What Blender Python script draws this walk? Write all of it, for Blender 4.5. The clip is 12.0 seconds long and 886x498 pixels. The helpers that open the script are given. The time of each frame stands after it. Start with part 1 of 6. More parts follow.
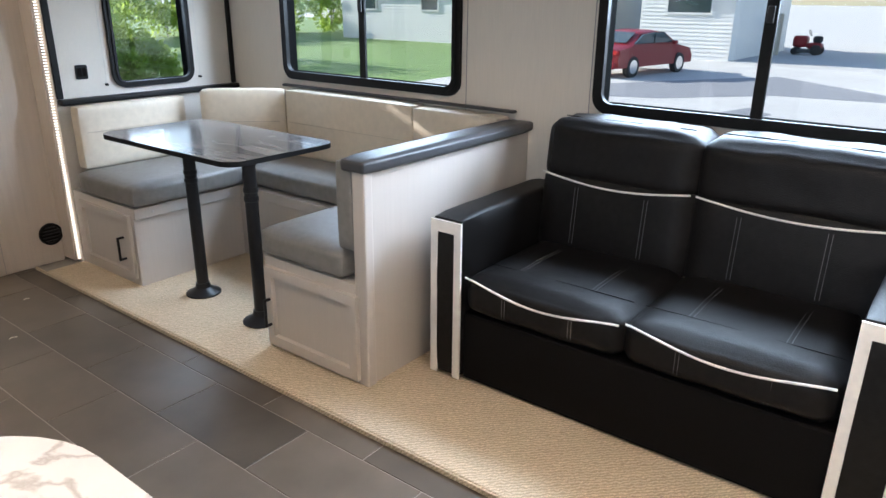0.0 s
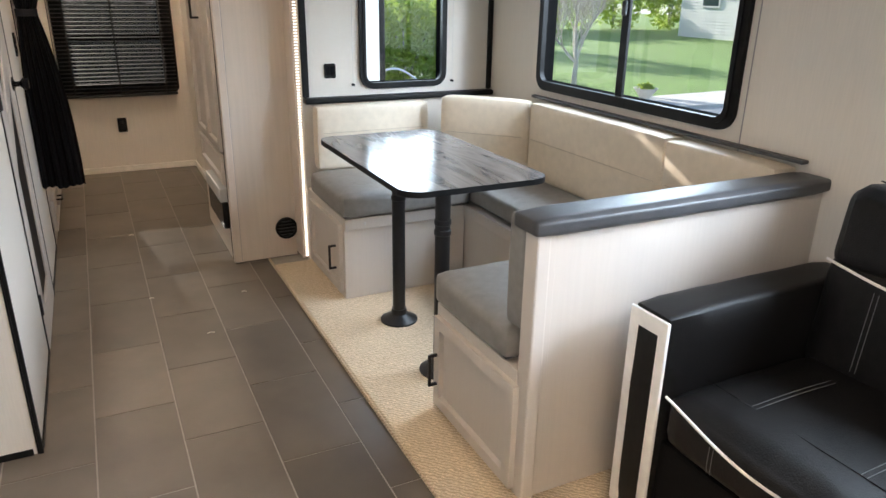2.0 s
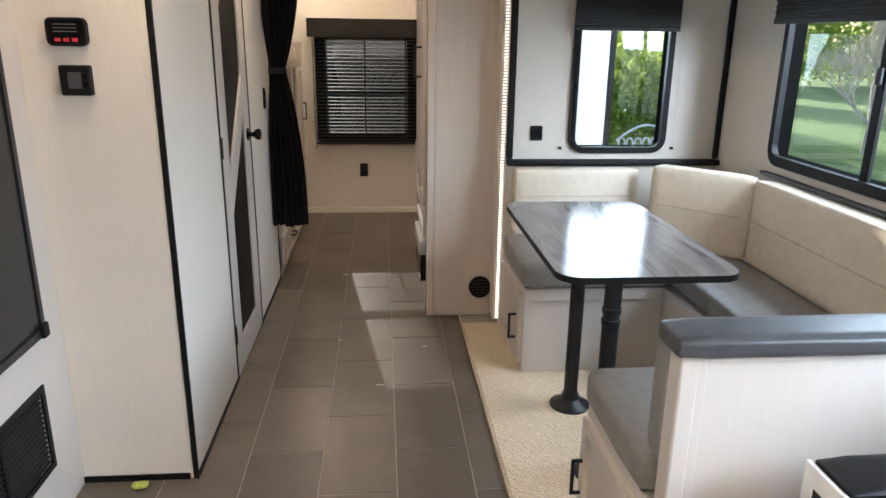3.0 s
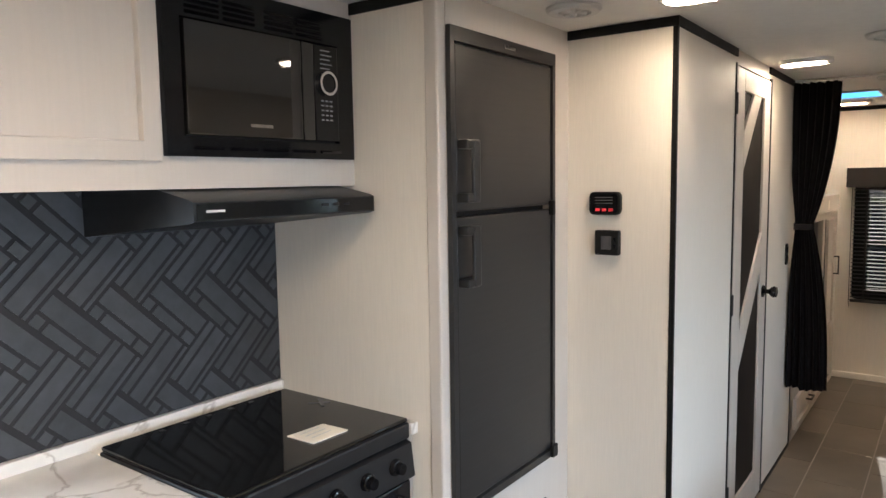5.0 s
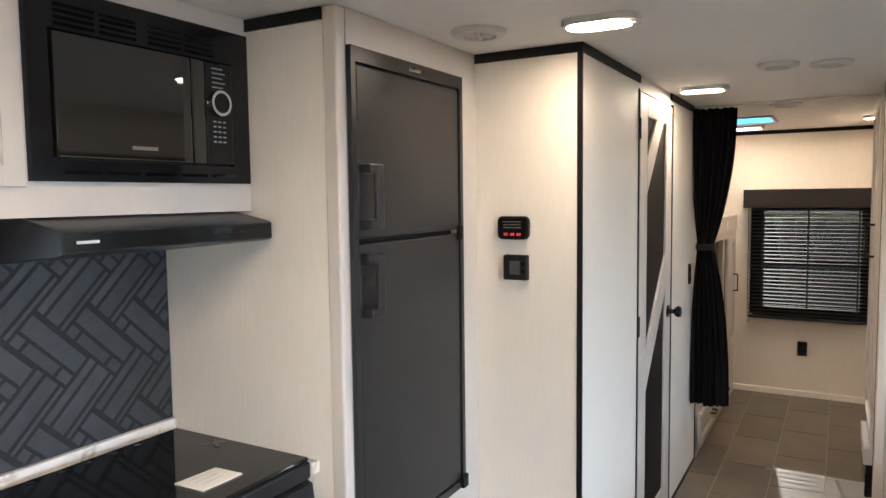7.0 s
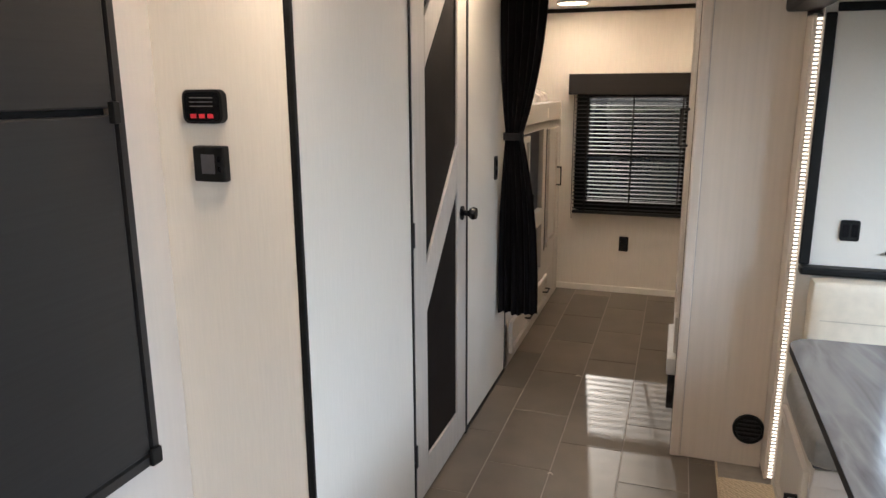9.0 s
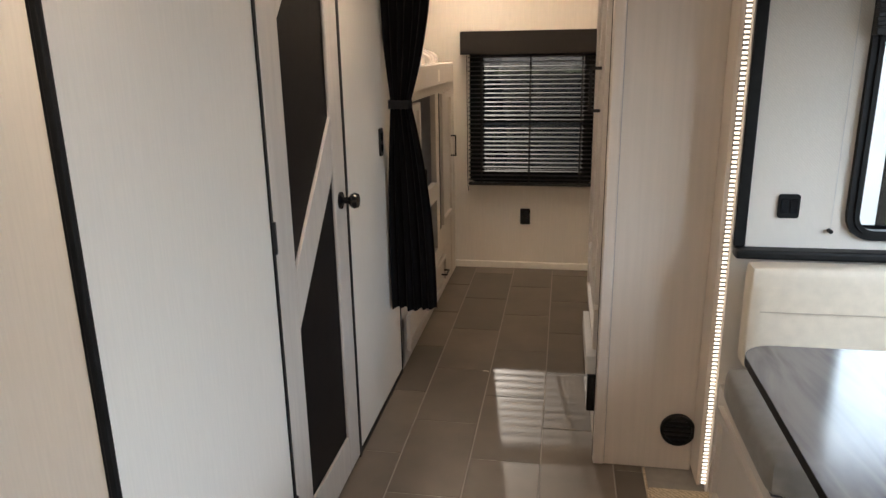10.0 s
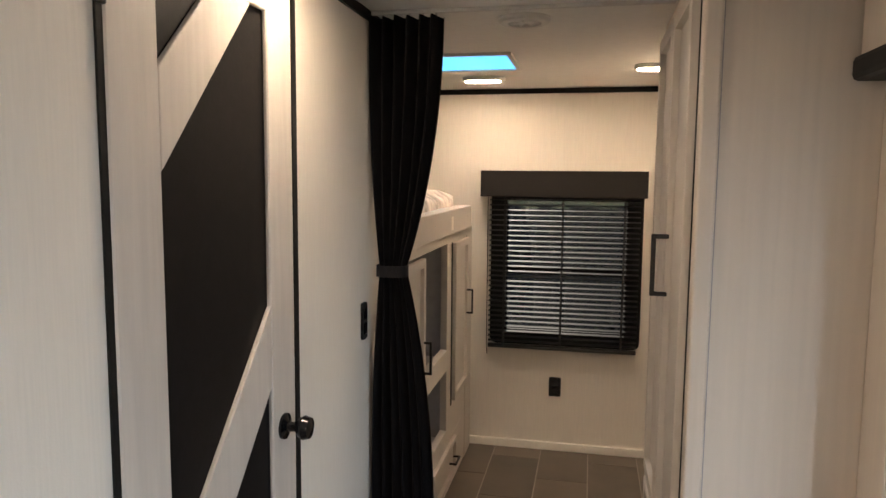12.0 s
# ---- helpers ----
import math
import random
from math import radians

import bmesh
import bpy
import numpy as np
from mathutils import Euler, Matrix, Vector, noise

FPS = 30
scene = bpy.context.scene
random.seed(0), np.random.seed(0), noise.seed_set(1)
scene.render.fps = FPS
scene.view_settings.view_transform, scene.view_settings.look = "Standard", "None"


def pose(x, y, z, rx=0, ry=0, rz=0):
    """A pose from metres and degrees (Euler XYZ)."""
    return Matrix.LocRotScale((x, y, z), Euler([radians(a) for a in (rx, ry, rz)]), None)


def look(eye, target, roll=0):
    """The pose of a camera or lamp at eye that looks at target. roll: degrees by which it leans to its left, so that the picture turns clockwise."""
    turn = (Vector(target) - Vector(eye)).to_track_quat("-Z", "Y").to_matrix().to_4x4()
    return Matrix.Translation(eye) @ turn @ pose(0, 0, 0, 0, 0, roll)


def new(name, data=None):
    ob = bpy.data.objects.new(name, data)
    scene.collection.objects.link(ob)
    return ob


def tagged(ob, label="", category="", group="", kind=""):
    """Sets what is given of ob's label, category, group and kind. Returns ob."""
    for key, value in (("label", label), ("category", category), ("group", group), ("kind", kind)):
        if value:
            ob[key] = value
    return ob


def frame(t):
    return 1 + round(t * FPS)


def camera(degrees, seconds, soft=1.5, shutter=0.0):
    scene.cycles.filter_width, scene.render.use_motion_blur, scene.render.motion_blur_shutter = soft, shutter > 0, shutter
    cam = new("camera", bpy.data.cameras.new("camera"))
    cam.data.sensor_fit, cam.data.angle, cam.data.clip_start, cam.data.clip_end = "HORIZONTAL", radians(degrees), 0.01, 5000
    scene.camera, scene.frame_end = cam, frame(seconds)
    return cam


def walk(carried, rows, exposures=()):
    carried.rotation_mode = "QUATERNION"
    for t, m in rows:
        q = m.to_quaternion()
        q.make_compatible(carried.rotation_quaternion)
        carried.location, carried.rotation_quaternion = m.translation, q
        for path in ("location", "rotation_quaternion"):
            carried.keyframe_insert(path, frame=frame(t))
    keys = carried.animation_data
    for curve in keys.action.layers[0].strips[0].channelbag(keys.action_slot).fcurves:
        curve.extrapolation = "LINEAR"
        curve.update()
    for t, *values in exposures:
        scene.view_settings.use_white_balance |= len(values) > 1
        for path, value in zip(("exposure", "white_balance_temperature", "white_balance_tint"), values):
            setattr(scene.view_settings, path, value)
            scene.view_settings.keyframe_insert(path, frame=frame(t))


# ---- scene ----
cam = camera(64.7, 12.0)
PATH = [
    (0, (-0.406, -2.566, 1.446), (1.087, -1.42, 0.771), 0.6),
    (0.5, (-0.281, -2.459, 1.436), (1.319, -1.509, 0.703), 1.0),
    (1, (-0.089, -2.448, 1.43), (1.366, -1.293, 0.69), 0.9),
    (1.5, (0.131, -2.458, 1.475), (1.252, -0.967, 0.754), 0.6),
    (2, (0.315, -2.324, 1.467), (1.154, -0.647, 0.77), 1.0),
    (2.5, (0.462, -2.195, 1.491), (1.037, -0.395, 0.836), 0.7),
    (3, (0.67, -2.216, 1.514), (0.839, -0.309, 0.935), 0.8),
    (3.5, (0.774, -2.257, 1.535), (0.507, -0.345, 1.012), 0.7),
    (3.7, (0.781, -2.263, 1.541), (0.365, -0.369, 1.051), 0.3),
    (5.3, (0.729, -2.333, 1.612), (-0.562, -0.813, 1.46), -0.7),
    (5.5, (0.711, -2.342, 1.615), (-0.625, -0.86, 1.469), -0.6),
    (6, (0.697, -2.335, 1.61), (-0.636, -0.85, 1.469), -0.1),
    (6.5, (0.725, -2.286, 1.619), (-0.448, -0.672, 1.489), -0.3),
    (7, (0.746, -2.231, 1.625), (-0.241, -0.498, 1.476), -0.7),
    (7.2, (0.73, -2.176, 1.624), (-0.179, -0.404, 1.442), -0.6),
    (8.8, (0.841, -1.546, 1.567), (0.194, 0.296, 1.132), -0.7),
    (9, (0.851, -1.459, 1.555), (0.233, 0.39, 1.107), -0.3),
    (9.5, (0.774, -1.199, 1.541), (0.302, 0.683, 1.056), -0.0),
    (10, (0.758, -0.954, 1.535), (0.428, 0.941, 0.989), -1.0),
    (10.5, (0.837, -0.719, 1.504), (0.547, 1.166, 0.901), -1.0),
    (11, (0.758, -0.5, 1.499), (0.449, 1.39, 0.922), -0.5),
    (11.5, (0.677, -0.323, 1.592), (0.336, 1.612, 1.217), -0.3),
    (12, (0.684, -0.137, 1.621), (0.273, 1.81, 1.412), 0.5),
]
EXPOSURES = [(0, 1.30, 6000, 15), (0.5, 1.24, 6550, 15), (1.0, 1.32, 6650, 15), (1.5, 1.52, 6900, 15), (2.0, 1.49, 6450, 15), (2.5, 1.42, 6300, 15), (3.0, 1.36, 6300, 15), (3.5, 1.30, 6300, 15), (5.5, 1.48, 6250, 14), (7.0, 1.66, 6150, 14), (9.2, 1.36, 6250, 15), (10.5, 1.16, 6750, 16), (11.1, 1.21, 7150, 17), (11.5, 1.25, 7400, 18), (12, 1.35, 6550, 15)]
walk(cam, [(t, look(eye, target, roll)) for t, eye, target, roll in PATH], EXPOSURES)

# ---- world, sun, large lights ----
world = bpy.data.worlds.new("sky")
scene.world = world
world.use_nodes = True
wn = world.node_tree
sky = wn.nodes.new("ShaderNodeTexSky")
sky.sky_type = "NISHITA"
sky.sun_disc = False
sky.sun_elevation = radians(23.4)
sky.sun_rotation = radians(-8)
wn.links.new(sky.outputs[0], wn.nodes["Background"].inputs[0])
wn.nodes["Background"].inputs[1].default_value = 0.15


def lamp(name, kind, m, power, color, **settings):
    data = bpy.data.lights.new(name, kind)
    data.energy, data.color = power, color
    if kind == "SUN":
        data.angle = settings["angle"]
    if kind == "AREA":
        data.shape, data.size, data.size_y = "RECTANGLE", settings["size"], settings["size_y"]
    ob = new(name, data)
    ob.matrix_world = m
    return ob


SUN_FROM = Vector((-0.14, 1.0, 0.437))
lamp("sun", "SUN", look(SUN_FROM * 30, (0, 0, 0)), 5.0, (1.0, 0.93, 0.82), angle=radians(0.55))

# daylight through the windows' openings
DAY = (0.71, 0.86, 1.0)
lamp("skylight_dinette_window", "AREA", look((3.1, 0.17, 1.92), (0.6, 0.17, 0.76)), 46, DAY, size=1.5, size_y=1.0)
lamp("skylight_sofa_window", "AREA", look((3.1, -1.87, 1.88), (0.6, -1.87, 0.76)), 128, DAY, size=1.9, size_y=1.0)
lamp("skylight_end_window", "AREA", look((1.95, 1.75, 1.45), (1.85, 0.0, 0.6)), 3, DAY, size=0.5, size_y=0.5)
lamp("skylight_kitchen_window", "AREA", look((-1.45, -2.2, 1.35), (0.6, -2.2, 0.8)), 10, DAY, size=0.75, size_y=0.4)

# ---- materials ----


def material(name, color, rough=0.6, metal=0.0, spread=0.06, grain=(30, 30, 30), wear=2.5, bump=0.08, detail=90.0, spec=0.5, coat=0.0, wear_amount=0.08, each=0.0, shuffle=False):
    """Colour with stretched grain, broad wear, relief and, where asked, a shift from piece to piece."""
    mat = bpy.data.materials.new(name)
    mat.use_nodes = True
    n, l = mat.node_tree.nodes, mat.node_tree.links
    b = n["Principled BSDF"]
    b.inputs["Roughness"].default_value = rough
    b.inputs["Metallic"].default_value = metal
    b.inputs["Specular IOR Level"].default_value = spec
    b.inputs["Coat Weight"].default_value = coat
    b.inputs["Coat Roughness"].default_value = 0.06
    tc = n.new("ShaderNodeTexCoord")
    place = tc.outputs["Object"]
    if shuffle:
        pick = n.new("ShaderNodeObjectInfo")
        far = n.new("ShaderNodeMath")
        far.operation = "MULTIPLY"
        far.inputs[1].default_value = 37.0
        l.new(pick.outputs["Random"], far.inputs[0])
        add = n.new("ShaderNodeVectorMath")
        l.new(place, add.inputs[0])
        l.new(far.outputs[0], add.inputs[1])
        place = add.outputs[0]
    mp = n.new("ShaderNodeMapping")
    mp.inputs["Scale"].default_value = grain
    l.new(place, mp.inputs[0])
    fine = n.new("ShaderNodeTexNoise")
    fine.inputs["Scale"].default_value = 1.0
    fine.inputs["Detail"].default_value = 4.0
    l.new(mp.outputs[0], fine.inputs[0])
    broad = n.new("ShaderNodeTexNoise")
    broad.inputs["Scale"].default_value = wear
    broad.inputs["Detail"].default_value = 3.0
    l.new(place, broad.inputs[0])
    ramp = n.new("ShaderNodeValToRGB")
    ramp.color_ramp.elements[0].position, ramp.color_ramp.elements[1].position = 0.3, 0.7
    lo = [max(0.0, c * (1 - spread * 1.5)) for c in color]
    hi = [min(1.0, c * (1 + spread)) for c in color]
    ramp.color_ramp.elements[0].color = (*lo, 1)
    ramp.color_ramp.elements[1].color = (*hi, 1)
    l.new(fine.outputs[0], ramp.inputs[0])
    hsv = n.new("ShaderNodeHueSaturation")
    mr = n.new("ShaderNodeMapRange")
    mr.inputs["To Min"].default_value, mr.inputs["To Max"].default_value = 1 - wear_amount, 1 + wear_amount
    l.new(broad.outputs[0], mr.inputs[0])
    l.new(ramp.outputs[0], hsv.inputs["Color"])
    if each:
        info = n.new("ShaderNodeObjectInfo")
        er = n.new("ShaderNodeMapRange")
        er.inputs["To Min"].default_value, er.inputs["To Max"].default_value = 1 - each, 1 + each
        l.new(info.outputs["Random"], er.inputs[0])
        mul = n.new("ShaderNodeMath")
        mul.operation = "MULTIPLY"
        l.new(er.outputs[0], mul.inputs[0])
        l.new(mr.outputs[0], mul.inputs[1])
        l.new(mul.outputs[0], hsv.inputs["Value"])
    else:
        l.new(mr.outputs[0], hsv.inputs["Value"])
    l.new(hsv.outputs[0], b.inputs["Base Color"])
    rr = n.new("ShaderNodeMapRange")
    rr.inputs["To Min"].default_value, rr.inputs["To Max"].default_value = max(0.0, rough - 0.06), min(1.0, rough + 0.06)
    l.new(broad.outputs[0], rr.inputs[0])
    l.new(rr.outputs[0], b.inputs["Roughness"])
    if bump:
        rel = n.new("ShaderNodeTexNoise")
        rel.inputs["Scale"].default_value = detail
        rel.inputs["Detail"].default_value = 3.0
        l.new(place, rel.inputs[0])
        bp = n.new("ShaderNodeBump")
        bp.inputs["Strength"].default_value = bump
        bp.inputs["Distance"].default_value = 0.004
        l.new(rel.outputs[0], bp.inputs["Height"])
        l.new(bp.outputs[0], b.inputs["Normal"])
    return mat


def glow(name, color, strength):
    mat = bpy.data.materials.new(name)
    mat.use_nodes = True
    b = mat.node_tree.nodes["Principled BSDF"]
    b.inputs["Base Color"].default_value = (*color, 1)
    b.inputs["Emission Color"].default_value = (*color, 1)
    b.inputs["Emission Strength"].default_value = strength
    return mat


def glass_material(name, tint=(1, 1, 1), gloss=0.06):
    mat = bpy.data.materials.new(name)
    mat.use_nodes = True
    n, l = mat.node_tree.nodes, mat.node_tree.links
    n.clear()
    out = n.new("ShaderNodeOutputMaterial")
    clear = n.new("ShaderNodeBsdfTransparent")
    clear.inputs[0].default_value = (*tint, 1)
    shine = n.new("ShaderNodeBsdfGlossy")
    shine.inputs["Roughness"].default_value = 0.02
    mix = n.new("ShaderNodeMixShader")
    mix.inputs[0].default_value = gloss
    l.new(clear.outputs[0], mix.inputs[1])
    l.new(shine.outputs[0], mix.inputs[2])
    l.new(mix.outputs[0], out.inputs[0])
    return mat


def marble_material(name, base, vein, scale, rough, stretch=(1, 1, 1), width=0.06, coat=0.0):
    """Stone or stone-look laminate with drifting veins."""
    mat = material(name, base, rough, spread=0.04, grain=(12, 12, 12), bump=0.0, coat=coat)
    n, l = mat.node_tree.nodes, mat.node_tree.links
    b = n["Principled BSDF"]
    tc = n.new("ShaderNodeTexCoord")
    mp = n.new("ShaderNodeMapping")
    mp.inputs["Scale"].default_value = stretch
    l.new(tc.outputs["Object"], mp.inputs[0])
    nz = n.new("ShaderNodeTexNoise")
    nz.inputs["Scale"].default_value, nz.inputs["Detail"].default_value, nz.inputs["Distortion"].default_value = scale, 6.0, 1.2
    l.new(mp.outputs[0], nz.inputs[0])
    sub = n.new("ShaderNodeMath")
    sub.operation = "SUBTRACT"
    sub.inputs[1].default_value = 0.5
    ab = n.new("ShaderNodeMath")
    ab.operation = "ABSOLUTE"
    l.new(nz.outputs[0], sub.inputs[0])
    l.new(sub.outputs[0], ab.inputs[0])
    mr = n.new("ShaderNodeMapRange")
    mr.inputs["From Max"].default_value = width
    mr.inputs["To Min"].default_value, mr.inputs["To Max"].default_value = 0.8, 0.0
    l.new(ab.outputs[0], mr.inputs[0])
    mix = n.new("ShaderNodeMix")
    mix.data_type = "RGBA"
    src = b.inputs["Base Color"].links[0].from_socket
    l.new(mr.outputs[0], mix.inputs["Factor"])
    l.new(src, mix.inputs["A"])
    mix.inputs["B"].default_value = (*vein, 1)
    l.new(mix.outputs["Result"], b.inputs["Base Color"])
    return mat


def woven_material(name, light, dark, pitch, relief=0.7, rough=0.95):
    """Flat woven carpet: a fine zigzag of light and dark yarn."""
    mat = material(name, light, rough, spread=0.2 if relief > 0.5 else 0.02, grain=(120, 420, 60), bump=relief, detail=300, spec=0.15)
    n, l = mat.node_tree.nodes, mat.node_tree.links
    b = n["Principled BSDF"]
    tc = n.new("ShaderNodeTexCoord")
    wv = n.new("ShaderNodeTexWave")
    wv.wave_type, wv.bands_direction, wv.wave_profile = "BANDS", "DIAGONAL", "TRI"
    wv.inputs["Scale"].default_value, wv.inputs["Distortion"].default_value = pitch, 6.0
    wv.inputs["Detail"].default_value, wv.inputs["Detail Scale"].default_value = 2.0, 1.4
    l.new(tc.outputs["Object"], wv.inputs[0])
    mix = n.new("ShaderNodeMix")
    mix.data_type = "RGBA"
    src = b.inputs["Base Color"].links[0].from_socket
    mr = n.new("ShaderNodeMapRange")
    mr.inputs["To Max"].default_value = 0.72
    l.new(wv.outputs[1], mr.inputs[0])
    l.new(mr.outputs[0], mix.inputs["Factor"])
    l.new(src, mix.inputs["A"])
    mix.inputs["B"].default_value = (*dark, 1)
    l.new(mix.outputs["Result"], b.inputs["Base Color"])
    return mat


WALL = material("linen_wall_panel", (0.70, 0.65, 0.575), 0.55, spread=0.026, grain=(190, 190, 9), wear=1.2, bump=0.06, detail=240, wear_amount=0.03)
CHEVRON = woven_material("fine_chevron_wall_panel", (0.72, 0.675, 0.60), (0.61, 0.57, 0.505), 75, 0.08, 0.6)
CAB = material("white_wood_grain_laminate", (0.54, 0.492, 0.44), 0.5, spread=0.015, grain=(110, 110, 5), wear=1.5, bump=0.05, detail=160, wear_amount=0.03)
PANTRY = material("taupe_wood_laminate", (0.60, 0.52, 0.44), 0.45, spread=0.03, grain=(60, 60, 2.5), wear=1.2, bump=0.05, detail=140, wear_amount=0.04)
CEIL = material("white_ceiling_panel", (0.72, 0.71, 0.69), 0.6, spread=0.02, bump=0.03, wear_amount=0.02)
TILE = material("grey_brown_vinyl_tile", (0.132, 0.108, 0.083), 0.34, spread=0.12, grain=(5, 5, 5), wear=2.0, bump=0.0, wear_amount=0.12, each=0.26, spec=0.55, shuffle=True)
GROUT = material("pale_grout_line", (0.34, 0.31, 0.27), 0.7, bump=0.2)
CARPET = woven_material("beige_woven_carpet", (0.80, 0.67, 0.49), (0.36, 0.28, 0.18), 34)
BLACK_TRIM = material("black_trim", (0.007, 0.007, 0.007), 0.5, spread=0.2, bump=0.04, spec=0.2)
BLACK_GLOSS = material("glossy_black_plastic", (0.006, 0.006, 0.007), 0.12, spread=0.1, bump=0.0, spec=0.32)
BLACK_GLASS = material("black_glass", (0.006, 0.006, 0.006), 0.06, spread=0.1, bump=0.0)
MIRROR_BLACK = material("mirror_finish_black_glass", (0.010, 0.0095, 0.009), 0.035, spread=0.1, bump=0.0, spec=1.0)
BLACK_METAL = material("black_powder_coated_metal", (0.012, 0.012, 0.013), 0.38, spread=0.15, bump=0.05, spec=0.4)
CHROME = material("chrome", (0.75, 0.75, 0.76), 0.15, metal=1.0, spread=0.03, bump=0.0)
GREY_PLASTIC = material("light_grey_plastic", (0.55, 0.54, 0.52), 0.4, spread=0.03, bump=0.03)
FRIDGE = material("dark_grey_fridge_steel", (0.020, 0.0195, 0.0195), 0.36, spec=0.35, spread=0.08, grain=(4, 4, 120), bump=0.03, detail=200)
LEATHER = material("black_leatherette", (0.0075, 0.0068, 0.0066), 0.47, spread=0.2, grain=(40, 40, 40), bump=0.3, detail=260, spec=0.2)
BASECLOTH = material("matt_black_base_cloth", (0.006, 0.0055, 0.0055), 0.8, spread=0.2, grain=(220, 220, 220), bump=0.15, detail=420, spec=0.08)
PIPING = material("white_piping", (0.78, 0.76, 0.72), 0.5, spread=0.04, bump=0.1)
SEAM = material("tan_seam_thread", (0.47, 0.40, 0.31), 0.7)
THREAD = material("dark_grey_stitching_thread", (0.12, 0.12, 0.12), 0.7)
SEATVINYL = material("grey_seat_vinyl", (0.215, 0.205, 0.19), 0.42, spread=0.08, bump=0.18, detail=300)
BACKVINYL = material("cream_backrest_vinyl", (0.66, 0.575, 0.45), 0.48, spread=0.04, bump=0.16, detail=300)
CAPVINYL = material("charcoal_cap_vinyl", (0.055, 0.055, 0.058), 0.44, spread=0.1, bump=0.15, detail=260)
TABLETOP = marble_material("grey_streaked_laminate", (0.115, 0.103, 0.096), (0.25, 0.225, 0.205), 2.0, 0.17, (4.0, 0.7, 1), 0.14, coat=0.1)
COUNTER = marble_material("white_marble_laminate", (0.74, 0.70, 0.65), (0.42, 0.37, 0.32), 3.2, 0.25, (1, 1, 1), 0.022)
SPLASH = material("slate_blue_grey_tile", (0.042, 0.044, 0.049), 0.5, spread=0.15, grain=(20, 20, 20), bump=0.06, each=0.16)
SPLASH_GROUT = material("dark_grout", (0.016, 0.016, 0.018), 0.8)
CURTAIN = material("black_curtain_fabric", (0.010, 0.009, 0.010), 0.85, spread=0.25, grain=(300, 300, 60), bump=0.25, detail=420, spec=0.25)
DOORBLACK = material("black_door_inset", (0.009, 0.008, 0.008), 0.5, spread=0.1, bump=0.04, spec=0.1)
DOORFRAME = material("greige_door_frame", (0.52, 0.475, 0.425), 0.45, spread=0.05, grain=(60, 60, 4), bump=0.05)
BASEBOARD = material("pale_baseboard", (0.84, 0.80, 0.73), 0.5, spread=0.03)
VALANCE = material("charcoal_valance_fabric", (0.018, 0.016, 0.015), 0.85, spec=0.2, spread=0.15, grain=(200, 200, 200), bump=0.2, detail=350)
SLAT = material("black_blind_slat", (0.010, 0.010, 0.010), 0.5, spread=0.15)
SCREEN = material("dark_grey_insect_screen", (0.06, 0.06, 0.065), 0.8)
LAMPGLOW = glow("warm_lamp_diffuser", (1.0, 0.80, 0.57), 46.0)
# boosted glow for the unseen fill lamps at the front end
LAMPGLOW_FILL = glow("front_fill_lamp_diffuser", (1.0, 0.83, 0.64), 96.0)
LAMPGLOW_REAR = glow("bright_warm_lamp_diffuser", (1.0, 0.78, 0.54), 58.0)
LEDGLOW = glow("warm_led_strip", (1.0, 0.88, 0.70), 1.3)
SKYGLOW = glow("blue_sky_glow_dome", (0.10, 0.50, 0.95), 0.7)
REDLIGHT = glow("red_indicator", (0.5, 0.02, 0.03), 0.10)
GLASS = glass_material("window_glass", (0.93, 0.96, 0.95), 0.05)
TINTED = glass_material("tinted_window_glass", (0.25, 0.25, 0.245), 0.06)
PAPER = material("cream_paper_booklet", (0.82, 0.76, 0.66), 0.7, spread=0.03)
KEYPRINT = material("dim_grey_print", (0.22, 0.22, 0.22), 0.5)
PRINT = material("dark_print", (0.12, 0.12, 0.12), 0.7)
WHITEPRINT = material("pale_print", (0.6, 0.6, 0.6), 0.6)
BEDDING = material("patterned_mattress_ticking", (0.50, 0.44, 0.38), 0.85, spread=0.35, grain=(14, 14, 14), bump=0.3)
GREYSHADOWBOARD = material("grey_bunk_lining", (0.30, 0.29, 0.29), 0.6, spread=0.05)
BLIND_GREY = material("silver_grey_blind_rail", (0.62, 0.62, 0.61), 0.4, spread=0.03)

# ---- mesh helpers ----


def mesh_object(name, bm, mat, smooth=True):
    me = bpy.data.meshes.new(name)
    bm.normal_update()
    if smooth:
        areas = sorted(f.calc_area() for f in bm.faces)
        broad = 8 * areas[len(areas) // 2] if areas else 0
        for f in bm.faces:
            f.smooth = f.calc_area() <= broad
        for e in bm.edges:
            if len(e.link_faces) == 2 and e.calc_face_angle(0) > 0.6:
                e.smooth = False
    bm.to_mesh(me)
    bm.free()
    me.materials.append(mat)
    return new(name, me)


def part(name, bm, mat, parent, label=""):
    ob = mesh_object(name, bm, mat)
    ob.parent = parent
    ob.matrix_parent_inverse = parent.matrix_world.inverted()
    if label:
        tagged(ob, label)
    return ob


def thing(name, at, label, category, group="", kind=""):
    ob = new(name)
    ob.empty_display_size = 0.05
    ob.matrix_world = Matrix.Translation(at)
    bpy.context.view_layer.update()
    return tagged(ob, label, category, group, kind)


def solid(name, bm, mat, label, category, group="", kind=""):
    return tagged(mesh_object(name, bm, mat), label, category, group, kind)


def structure(name, bm, mat, label, category):
    return solid(name, bm, mat, label, category, kind="structure")


